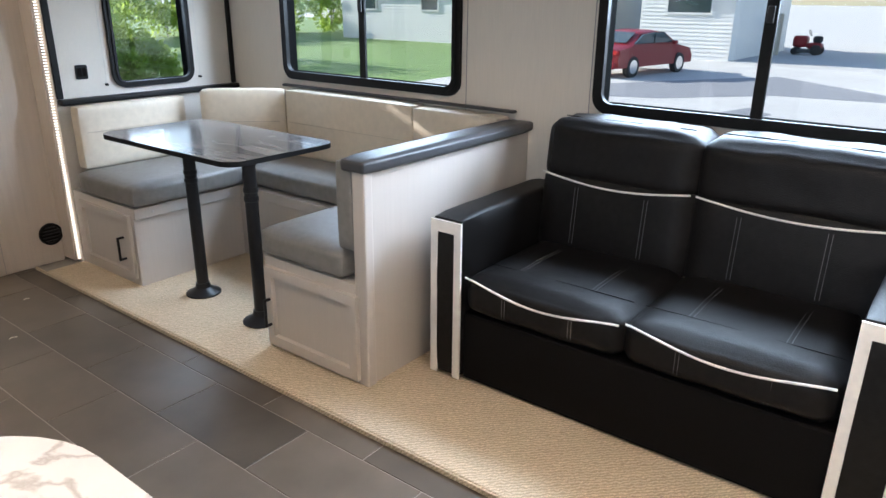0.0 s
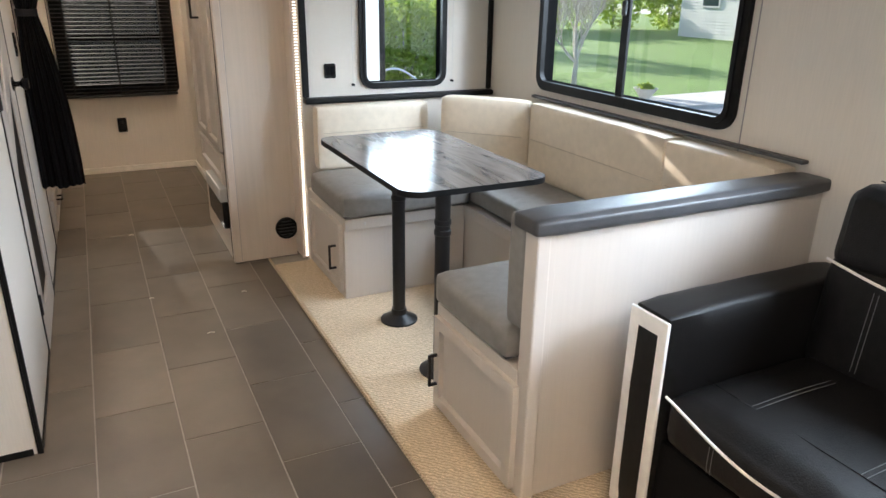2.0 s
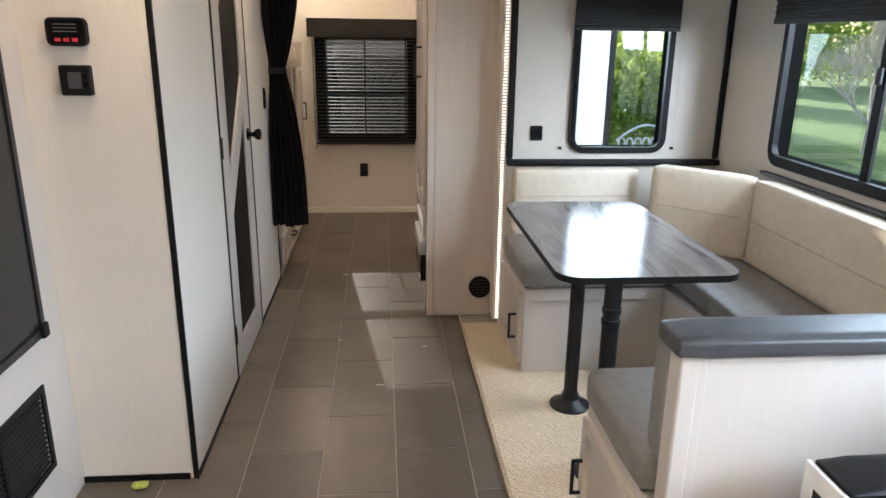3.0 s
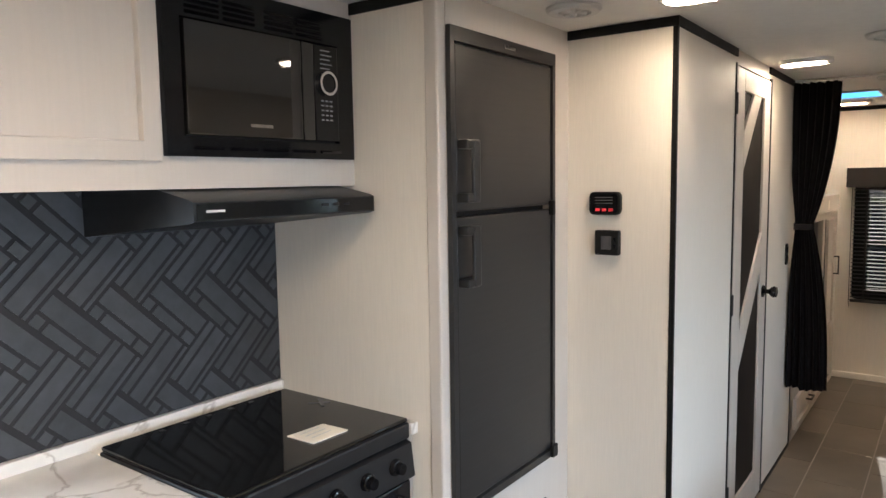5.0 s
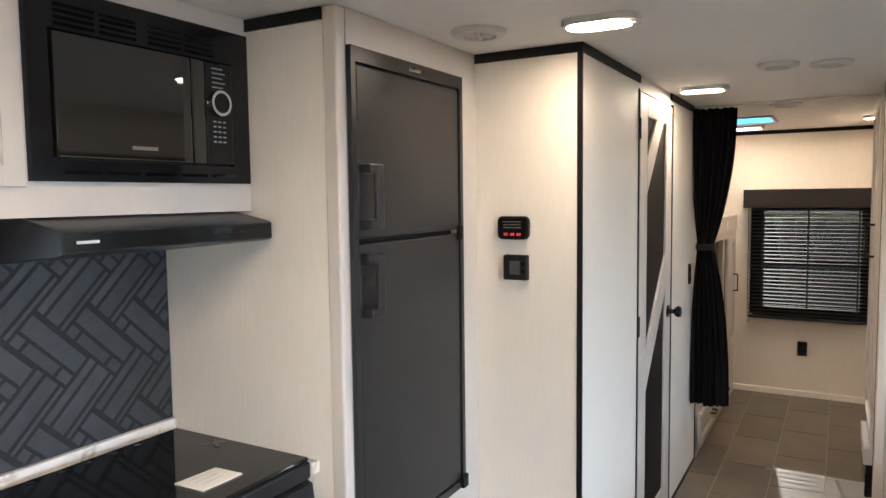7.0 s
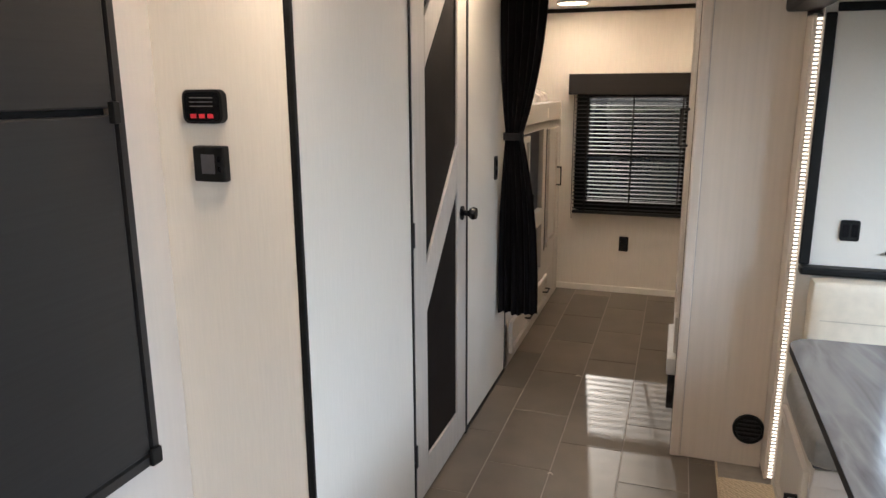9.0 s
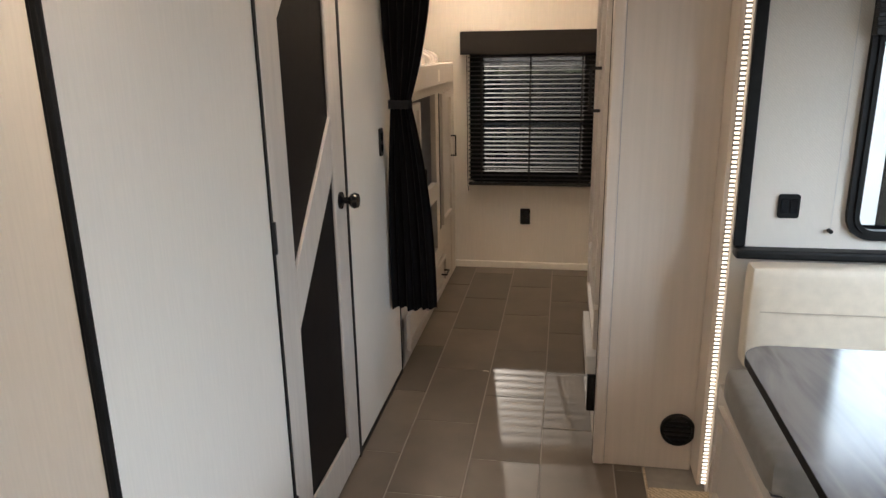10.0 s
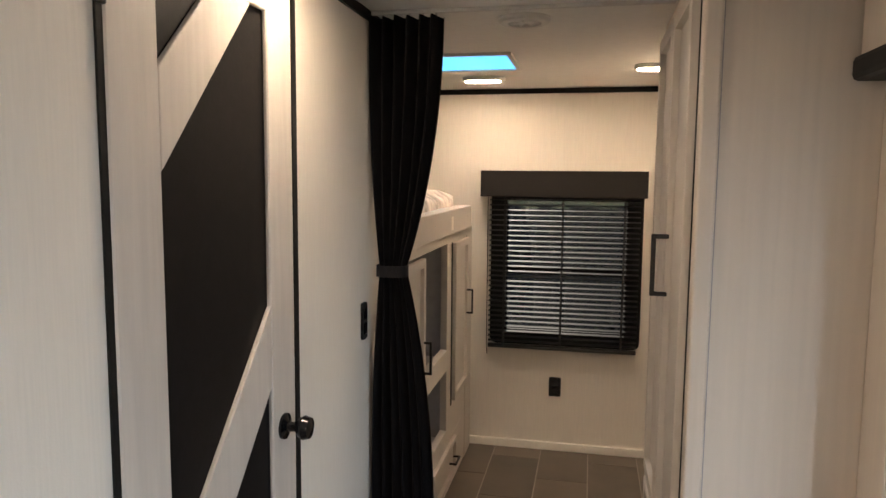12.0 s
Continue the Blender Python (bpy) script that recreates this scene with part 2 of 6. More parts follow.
def box(x0, x1, y0, y1, z0, z1, bevel=0.0, seg=2, into=None):
    bm = bmesh.new()
    vs = [bm.verts.new((x, y, z)) for x in (x0, x1) for y in (y0, y1) for z in (z0, z1)]
    for f in ((0, 1, 3, 2), (4, 6, 7, 5), (0, 4, 5, 1), (2, 3, 7, 6), (0, 2, 6, 4), (1, 5, 7, 3)):
        bm.faces.new([vs[i] for i in f])
    bmesh.ops.recalc_face_normals(bm, faces=bm.faces)
    if bevel:
        bmesh.ops.bevel(bm, geom=bm.edges[:], offset=bevel, segments=seg, profile=0.5, affect="EDGES", clamp_overlap=True)
    return merge(into, bm)


def merge(into, bm):
    if into is None:
        return bm
    me = bpy.data.meshes.new("joined")
    bm.to_mesh(me)
    bm.free()
    into.from_mesh(me)
    bpy.data.meshes.remove(me)
    return into


def axis_point(axis, u, v, w):
    """u, v in the plane across the axis, w along it."""
    return {"x": (w, u, v), "y": (u, w, v), "z": (u, v, w)}[axis]


def prism(points, axis, w0, w1, bevel=0.0, into=None):
    bm = bmesh.new()
    a = [bm.verts.new(axis_point(axis, u, v, w0)) for u, v in points]
    b = [bm.verts.new(axis_point(axis, u, v, w1)) for u, v in points]
    bm.faces.new(a)
    bm.faces.new(b[::-1])
    n = len(points)
    for i in range(n):
        bm.faces.new((a[i], b[i], b[(i + 1) % n], a[(i + 1) % n]))
    bmesh.ops.recalc_face_normals(bm, faces=bm.faces)
    if bevel:
        rims = [e for e in bm.edges if any(len(f.verts) > 4 or f in (bm.faces[0], bm.faces[1]) for f in e.link_faces)] if n > 4 else bm.edges[:]
        bmesh.ops.bevel(bm, geom=rims, offset=bevel, segments=2, profile=0.5, affect="EDGES", clamp_overlap=True)
    return merge(into, bm)


def rounded(u0, u1, v0, v1, r, n=6):
    pts = []
    for cu, cv, a0 in ((u1 - r, v1 - r, 0), (u0 + r, v1 - r, 90), (u0 + r, v0 + r, 180), (u1 - r, v0 + r, 270)):
        for i in range(n + 1):
            a = radians(a0 + 90 * i / n)
            pts.append((cu + r * math.cos(a), cv + r * math.sin(a)))
    return pts


def ring(outer, inner, axis, w0, w1, into=None):
    """A frame between two outlines with as many points each."""
    bm = bmesh.new()
    n = len(outer)
    rows = [[bm.verts.new(axis_point(axis, u, v, w)) for u, v in pts] for pts, w in ((outer, w0), (inner, w0), (inner, w1), (outer, w1))]
    for k in range(4):
        p, q = rows[k], rows[(k + 1) % 4]
        for i in range(n):
            j = (i + 1) % n
            bm.faces.new((p[i], p[j], q[j], q[i]))
    bmesh.ops.recalc_face_normals(bm, faces=bm.faces)
    return merge(into, bm)


def tube(points, r, seg=8, into=None, closed_ends=True):
    bm = bmesh.new()
    pts = [Vector(p) for p in points]
    rows = []
    side = None
    for i, p in enumerate(pts):
        d = (pts[min(i + 1, len(pts) - 1)] - pts[max(i - 1, 0)]).normalized()
        if side is None:
            side = d.orthogonal().normalized()
        side = (side - d * side.dot(d)).normalized()
        up = d.cross(side)
        rows.append([bm.verts.new(p + r * (math.cos(2 * math.pi * k / seg) * side + math.sin(2 * math.pi * k / seg) * up)) for k in range(seg)])
    for p, q in zip(rows, rows[1:]):
        for k in range(seg):
            bm.faces.new((p[k], p[(k + 1) % seg], q[(k + 1) % seg], q[k]))
    if closed_ends:
        bm.faces.new(rows[0][::-1])
        bm.faces.new(rows[-1])
    bmesh.ops.recalc_face_normals(bm, faces=bm.faces)
    return merge(into, bm)


def lathe(profile, at, axis="z", seg=24, into=None):
    """profile: (radius, height) pairs, turned about the axis through at."""
    bm = bmesh.new()
    o = Vector(at)
    rows = []
    for r, h in profile:
        rows.append([bm.verts.new(o + Vector(axis_point(axis, r * math.cos(2 * math.pi * k / seg), r * math.sin(2 * math.pi * k / seg), h))) for k in range(seg)])
    for p, q in zip(rows, rows[1:]):
        for k in range(seg):
            bm.faces.new((p[k], p[(k + 1) % seg], q[(k + 1) % seg], q[k]))
    bm.faces.new(rows[0][::-1])
    bm.faces.new(rows[-1])
    bmesh.ops.recalc_face_normals(bm, faces=bm.faces)
    return merge(into, bm)


def cushion(x0, x1, y0, y1, z0, z1, r=0.04, puff=0.02, n=12, wrinkle=0.003, into=None, shift=None):
    """A padded block: rounded edges, faces that swell, slight creases."""
    bm = bmesh.new()
    bmesh.ops.create_cube(bm, size=2.0)
    bmesh.ops.subdivide_edges(bm, edges=bm.edges[:], cuts=n, use_grid_fill=True)
    c = Vector(((x0 + x1) / 2, (y0 + y1) / 2, (z0 + z1) / 2))
    h = Vector(((x1 - x0) / 2, (y1 - y0) / 2, (z1 - z0) / 2))
    for v in bm.verts:
        u = v.co.copy()
        p = Vector([u[i] * h[i] for i in range(3)])
        core = Vector([max(-(h[i] - r), min(h[i] - r, p[i])) for i in range(3)])
        d = p - core
        p = core + (d.normalized() * r if d.length > 1e-6 else d)
        for i in range(3):
            j, k = (i + 1) % 3, (i + 2) % 3
            if abs(u[i]) > 0.999:
                p[i] += math.copysign(puff * (1 - u[j] ** 4) * (1 - u[k] ** 4), u[i])
        q = c + p
        q += wrinkle * noise.noise_vector(q * 9.0)
        if shift:
            q = shift(q)
        v.co = q
    return merge(into, bm)


def wall_with_holes(axis, w0, w1, u0, u1, v0, v1, holes):
    """A wall across the axis from w0 to w1 with square holes (u0, u1, v0, v1)."""
    bm = bmesh.new()
    us = sorted({u0, u1, *[h[0] for h in holes], *[h[1] for h in holes]})
    vs = sorted({v0, v1, *[h[2] for h in holes], *[h[3] for h in holes]})

    def open_at(u, v):
        return not (u0 < u < u1 and v0 < v < v1) or any(h[0] < u < h[1] and h[2] < v < h[3] for h in holes)

    cache = {}

    def vert(u, v, w):
        if (u, v, w) not in cache:
            cache[u, v, w] = bm.verts.new(axis_point(axis, u, v, w))
        return cache[u, v, w]

    us2, vs2 = [us[0] - 1, *us, us[-1] + 1], [vs[0] - 1, *vs, vs[-1] + 1]
    for a, b in zip(us, us[1:]):
        for c, d in zip(vs, vs[1:]):
            if open_at((a + b) / 2, (c + d) / 2):
                continue
            for w in (w0, w1):
                bm.faces.new([vert(a, c, w), vert(b, c, w), vert(b, d, w), vert(a, d, w)])
    for i, a in enumerate(us):
        for c, d in zip(vs, vs[1:]):
            if open_at((us2[i] + a) / 2, (c + d) / 2) != open_at((a + us2[i + 2]) / 2, (c + d) / 2):
                bm.faces.new([vert(a, c, w0), vert(a, d, w0), vert(a, d, w1), vert(a, c, w1)])
    for i, c in enumerate(vs):
        for a, b in zip(us, us[1:]):
            if open_at((a + b) / 2, (vs2[i] + c) / 2) != open_at((a + b) / 2, (c + vs2[i + 2]) / 2):
                bm.faces.new([vert(a, c, w0), vert(b, c, w0), vert(b, c, w1), vert(a, c, w1)])
    bmesh.ops.recalc_face_normals(bm, faces=bm.faces)
    return bm


def bar_handle(parent, axis, face, out, u, v0, v1, mat=BLACK_METAL, along="v", r=0.005, stand=0.028, label="black bar handle", name="handle"):
    """A bar pull on a face across the axis; out is +1 or -1."""
    w = face + out * stand
    if along == "v":
        ends = [(u, v0), (u, v1)]
    else:
        ends = [(v0, u), (v1, u)]
    (ua, va), (ub, vb) = ends
    bm = bmesh.new()
    for p, q in (((ua, va, face), (ua, va, w)), ((ua, va, w), (ub, vb, w)), ((ub, vb, w), (ub, vb, face))):
        a, b = Vector(axis_point(axis, *p)), Vector(axis_point(axis, *q))
        lo = [min(a[i], b[i]) - r for i in range(3)]
        hi = [max(a[i], b[i]) + r for i in range(3)]
        box(lo[0], hi[0], lo[1], hi[1], lo[2], hi[2], 0.002, 1, into=bm)
    return part(name, bm, mat, parent, label)


def shaker_door(parent, axis, face, out, u0, u1, v0, v1, mat=CAB, rail=0.055, thick=0.018, name="door", label=""):
    """A framed door panel proud of its cabinet: four rails and a recessed field, one mesh."""
    a, b = sorted((face, face + out * thick))
    lo, hi = axis_point(axis, u0, v0, a), axis_point(axis, u1, v1, b)
    bm = box(lo[0], hi[0], lo[1], hi[1], lo[2], hi[2])
    normal = Vector(axis_point(axis, 0, 0, out))
    bm.normal_update()
    front = max(bm.faces, key=lambda f: f.normal.dot(normal))
    bmesh.ops.inset_region(bm, faces=[front], thickness=rail, depth=0.0)
    bmesh.ops.inset_region(bm, faces=[front], thickness=0.004, depth=0.0)
    for v in front.verts:
        v.co -= normal * thick * 0.88
    rim = [e for e in bm.edges if any(f.normal.dot(normal) > 0.9 for f in e.link_faces) and any(f.normal.dot(normal) < 0.1 for f in e.link_faces)]
    bmesh.ops.bevel(bm, geom=rim, offset=0.003, segments=2, profile=0.5, affect="EDGES", clamp_overlap=True)
    return part(name, bm, mat, parent, label)

# ---- structure ----
CEIL_Z = 2.12
KW = -1.07      # kitchen side wall
SW = 2.42        # slide-out side wall
END = 1.31       # slide-out end wall
REAR = 3.945      # rear wall
FRONT = -4.2

floor = structure("floor", box(-1.1, 1.36, FRONT, REAR + 0.05, -0.06, -0.0022), GROUT, "grey-brown vinyl tile floor with pale joints", "floor")
structure("slide_floor", box(1.095, SW, -2.95, END, -0.05, 0.022, 0.006), CARPET, "beige woven carpet on the slide-out floor", "carpet")
structure("ceiling", box(-1.1, 1.36, FRONT, REAR, CEIL_Z, CEIL_Z + 0.05), CEIL, "flat white ceiling panel", "ceiling")
structure("slide_ceiling", box(1.30, SW + 0.05, -3.0, END + 0.05, 1.86, 1.91), CEIL, "low white ceiling of the slide-out", "ceiling")

KWIN = (-2.628, -1.792, 0.972, 1.508)
structure("wall_kitchen", wall_with_holes("x", KW - 0.06, KW, FRONT, REAR, -0.06, CEIL_Z, [KWIN]), WALL, "off-white linen-textured side wall", "wall")
RWIN = (0.122, 0.938, 0.647, 1.488)
structure("wall_rear", wall_with_holes("y", REAR, REAR + 0.06, KW, 1.36, -0.06, CEIL_Z, [RWIN]), WALL, "warm off-white rear wall of the bunk room", "wall")
structure("wall_front", box(KW, 1.36, FRONT - 0.06, FRONT, -0.06, CEIL_Z), WALL, "plain off-white front wall", "wall")
DWIN = (-0.468, 0.768, 1.020, 1.788)
SWIN = (-2.478, -1.242, 1.017, 1.788)
structure("wall_slide", wall_with_holes("x", SW, SW + 0.05, -3.0, END + 0.05, -0.05, 1.90, [DWIN, SWIN]), WALL, "off-white linen slide-out wall with two windows", "wall")
EWIN = (1.634, 2.106, 0.974, 1.726)
structure("wall_slide_end", wall_with_holes("y", END, END + 0.05, 1.295, SW, -0.05, 1.90, [EWIN]), CHEVRON, "light grey finely patterned end wall of the slide-out", "wall")
structure("wall_slide_front", box(1.30, SW, -3.0, -2.95, -0.05, 1.90), WALL, "plain off-white front end of the slide-out", "wall")
structure("wall_side_rear", box(1.31, 1.36, 1.37, REAR + 0.06, -0.9, 2.2), material("white_outer_skin", (0.80, 0.80, 0.79), 0.35, spread=0.02), "white outer side wall of the trailer", "wall")
structure("wall_bunk_room", box(1.05, 1.09, 2.34, REAR, 0.0, CEIL_Z), WALL, "off-white wall beside the rear window", "wall")
structure("wall_side_front", box(1.31, 1.36, FRONT, -3.0, -0.06, CEIL_Z), WALL, "plain off-white side wall", "wall")
structure("wall_thermostat", box(-0.42, -0.006, 0.0, 0.03, -0.02, CEIL_Z), WALL, "off-white linen wall with control panels", "wall")
DOOR = (0.745, 1.385, -0.01, 2.06)
structure("wall_bath", wall_with_holes("x", -0.03, 0.0, 0.006, 2.15, -0.02, CEIL_Z, [DOOR]), WALL, "off-white linen bathroom wall", "wall")
structure("wall_bath_rear", box(KW, -0.03, 2.12, 2.15, -0.02, CEIL_Z), WALL, "off-white wall between bathroom and bunks", "wall")
structure("wall_bath_inner", box(KW, -0.42, 0.0, 0.03, -0.02, CEIL_Z), WALL, "plain wall behind the fridge", "wall")
header = structure("slide_header", box(1.20, 1.30, -3.0, 1.43, 1.865, CEIL_Z, 0.004), PANTRY, "taupe fascia above the slide-out opening", "trim")
structure("slide_header_lip", box(1.185, 1.305, -3.0, 1.435, 1.815, 1.865, 0.012), BLACK_TRIM, "black padded lip under the slide-out fascia", "trim")

# trim
structure("trim_bath_corner", box(-0.006, 0.006, -0.006, 0.006, -0.002, CEIL_Z - 0.002, 0.002), BLACK_TRIM, "black corner strip of the bathroom wall", "trim")
structure("trim_bath_corner_face", box(-0.012, -0.0062, -0.004, -0.0005, 0.0, CEIL_Z), BLACK_TRIM, "black edge strip on the bathroom corner", "trim")
structure("trim_bath_corner_side", box(0.0005, 0.004, 0.0062, 0.010, 0.0, CEIL_Z), BLACK_TRIM, "black edge strip on the bathroom corner", "trim")
structure("trim_bath_base_front", box(-0.41, -0.023, -0.006, -0.0005, 0.0, 0.022), BLACK_TRIM, "black base strip", "trim")
structure("trim_bath_base", box(0.0005, 0.006, 0.021, 0.735, 0.0, 0.016), BLACK_TRIM, "black base strip", "trim")
structure("trim_bath_base_far", box(0.0005, 0.006, 1.40, 2.145, 0.0, 0.016), BLACK_TRIM, "black base strip", "trim")
structure("trim_bath_top_front", box(-0.42, 0.008, -0.008, -0.0005, CEIL_Z - 0.032, CEIL_Z - 0.001), BLACK_TRIM, "black strip under the ceiling", "trim")
structure("trim_bath_top", box(0.0005, 0.008, 0.0, 0.75, CEIL_Z - 0.032, CEIL_Z - 0.001), BLACK_TRIM, "black strip under the ceiling", "trim")
structure("trim_bath_top_far", box(0.0005, 0.008, 1.36, 2.15, CEIL_Z - 0.032, CEIL_Z - 0.001), BLACK_TRIM, "black strip under the ceiling", "trim")
structure("trim_bath_end", box(-0.03, 0.004, 2.15, 2.158, 0.0, CEIL_Z), BLACK_TRIM, "black edge strip at the wall's end", "trim")
structure("trim_rear_top", box(KW, 1.05, REAR - 0.012, REAR - 0.0005, CEIL_Z - 0.03, CEIL_Z - 0.001), BLACK_TRIM, "thin black strip along the rear ceiling", "trim")
structure("baseboard", box(0.0, 1.048, REAR - 0.022, REAR - 0.0005, 0.0, 0.048, 0.004), BASEBOARD, "pale wooden baseboard on the rear wall", "baseboard")
structure("baseboard_side", box(1.036, 1.0495, 2.345, REAR - 0.015, 0.0, 0.045, 0.003), BASEBOARD, "pale wooden baseboard beside the rear window", "baseboard")
structure("trim_slide_end_side", box(1.297, 1.332, END - 0.016, END - 0.0005, 0.925, 1.798, 0.004), BLACK_TRIM, "black frame strip on the slide-out end wall", "trim")
structure("trim_slide_end_top", box(1.332, SW - 0.03, END - 0.014, END - 0.0005, 1.80, 1.83, 0.004), BLACK_TRIM, "black frame strip on the slide-out end wall", "trim")
structure("trim_slide_corner", box(SW - 0.03, SW - 0.0005, END - 0.02, END - 0.0005, 0.925, 1.855, 0.006), BLACK_TRIM, "black corner strip of the slide-out", "trim")
structure("trim_slide_ledge", box(1.297, SW - 0.005, END - 0.06, END - 0.0005, 0.895, 0.924, 0.008), BLACK_TRIM, "black ledge along the slide-out end wall", "trim")
structure("wall_seams", box(SW - 0.0022, SW - 0.0004, -1.192, -1.188, 0.05, 1.855, into=box(SW - 0.0022, SW - 0.0004, -0.532, -0.528, 0.05, 1.855)), GREYSHADOWBOARD, "thin joint strips on the slide-out wall", "trim")
structure("skirt_slide_edge", box(1.088, 1.0945, -2.95, 1.44, -0.002, 0.018, 0.002), CARPET, "carpet edge binding on the slide-out floor", "trim")


# ---- windows ----
REVEAL = material("matt_black_window_reveal", (0.006, 0.006, 0.006), 0.95, spec=0.0, bump=0.0)


def window(name, axis, face, out, u0, u1, v0, v1, label, mullion=None, horizontal=False, glass=GLASS, frame_w=0.045, r=0.075):
    """A frame with rounded corners on the inner face, its panes and the bar between them. out: side on which the room lies."""
    w = thing(name, axis_point(axis, (u0 + u1) / 2, v0, face), label, "window", kind="structure")
    outer = rounded(u0, u1, v0, v1, r)
    inner = rounded(u0 + frame_w, u1 - frame_w, v0 + frame_w, v1 - frame_w, max(0.02, r - 0.03))
    bm = ring(outer, inner, axis, face + out * 0.0005, face + out * 0.020)
    lip = rounded(u0 + frame_w * 0.55, u1 - frame_w * 0.55, v0 + frame_w * 0.55, v1 - frame_w * 0.55, r * 0.8)
    ring(lip, inner, axis, face + out * 0.0202, face + out * 0.027, into=bm)
    sleeve = [(u0 + frame_w - 0.0115, v0 + frame_w - 0.0115), (u1 - frame_w + 0.0115, v0 + frame_w - 0.0115), (u1 - frame_w + 0.0115, v1 - frame_w + 0.0115), (u0 + frame_w - 0.0115, v1 - frame_w + 0.0115)]
    throat = [(u0 + frame_w, v0 + frame_w), (u1 - frame_w, v0 + frame_w), (u1 - frame_w, v1 - frame_w), (u0 + frame_w, v1 - frame_w)]
    part("window_frame", bm, BLACK_TRIM, w, "black rounded window frame")
    part("window_reveal", ring(sleeve, throat, axis, face + out * 0.0003, face - out * 0.055), REVEAL, w)
    g = face - out * 0.022
    ui0, ui1, vi0, vi1 = u0 + frame_w - 0.008, u1 - frame_w + 0.008, v0 + frame_w - 0.008, v1 - frame_w + 0.008
    spans = [(ui0, ui1, vi0, vi1)]
    if mullion is not None and not horizontal:
        spans = [(ui0, mullion, vi0, vi1), (mullion, ui1, vi0, vi1)]
        p = [axis_point(axis, mullion - 0.022, vi0, g - 0.012), axis_point(axis, mullion + 0.022, vi1, g + 0.030 if out > 0 else g - 0.030)]
        lo = [min(p[0][i], p[1][i]) for i in range(3)]
        hi = [max(p[0][i], p[1][i]) for i in range(3)]
        part("mullion", box(lo[0], hi[0], lo[1], hi[1], lo[2], hi[2], 0.004), BLACK_TRIM, w)
    if mullion is not None and horizontal:
        spans = [(ui0, ui1, vi0, mullion), (ui0, ui1, mullion, vi1)]
        p = [axis_point(axis, ui0, mullion - 0.02, g - 0.012), axis_point(axis, ui1, mullion + 0.02, g + out * 0.030)]
        lo = [min(p[0][i], p[1][i]) for i in range(3)]
        hi = [max(p[0][i], p[1][i]) for i in range(3)]
        part("mullion", box(lo[0], hi[0], lo[1], hi[1], lo[2], hi[2], 0.004), BLACK_TRIM, w)
    if mullion is not None:
        if horizontal:
            p = [axis_point(axis, (u0 + u1) / 2 - 0.035, mullion - 0.010, g + out * 0.031), axis_point(axis, (u0 + u1) / 2 + 0.035, mullion + 0.012, g + out * 0.042)]
        else:
            p = [axis_point(axis, mullion - 0.013, (v0 + v1) / 2 - 0.03, g + out * 0.031), axis_point(axis, mullion + 0.013, (v0 + v1) / 2 + 0.03, g + out * 0.045)]
        lo = [min(p[0][i], p[1][i]) for i in range(3)]
        hi = [max(p[0][i], p[1][i]) for i in range(3)]
        part("latch", box(lo[0], hi[0], lo[1], hi[1], lo[2], hi[2], 0.004), BLACK_METAL, w)
    for a, b, c, d in spans:
        lo, hi = axis_point(axis, a, c, g - 0.002), axis_point(axis, b, d, g + 0.002)
        pane = part("pane", box(lo[0], hi[0], lo[1], hi[1], lo[2], hi[2]), glass, w)
        pane.visible_shadow = glass is TINTED
    return w


window("window_1", "x", SW, -1, -0.50, 0.80, 0.988, 1.82, "black-framed sliding window above the dinette", mullion=0.16)
window("window_2", "x", SW, -1, -2.51, -1.21, 0.985, 1.82, "wide black-framed sliding window above the sofa", mullion=-1.88)
window("window_3", "y", END, -1, 1.615, 2.125, 0.955, 1.745, "black-framed window in the slide-out end wall", frame_w=0.032)
window("window_4", "y", REAR, -1, 0.115, 0.975, 0.635, 1.58, "dark-framed bunk room window behind a blind", mullion=1.07, horizontal=True, r=0.04, glass=TINTED, frame_w=0.09)
window("window_5", "x", KW, 1, -2.66, -1.76, 0.94, 1.54, "black-framed kitchen window", mullion=1.26, horizontal=True)

# ---- things: slide-out ----


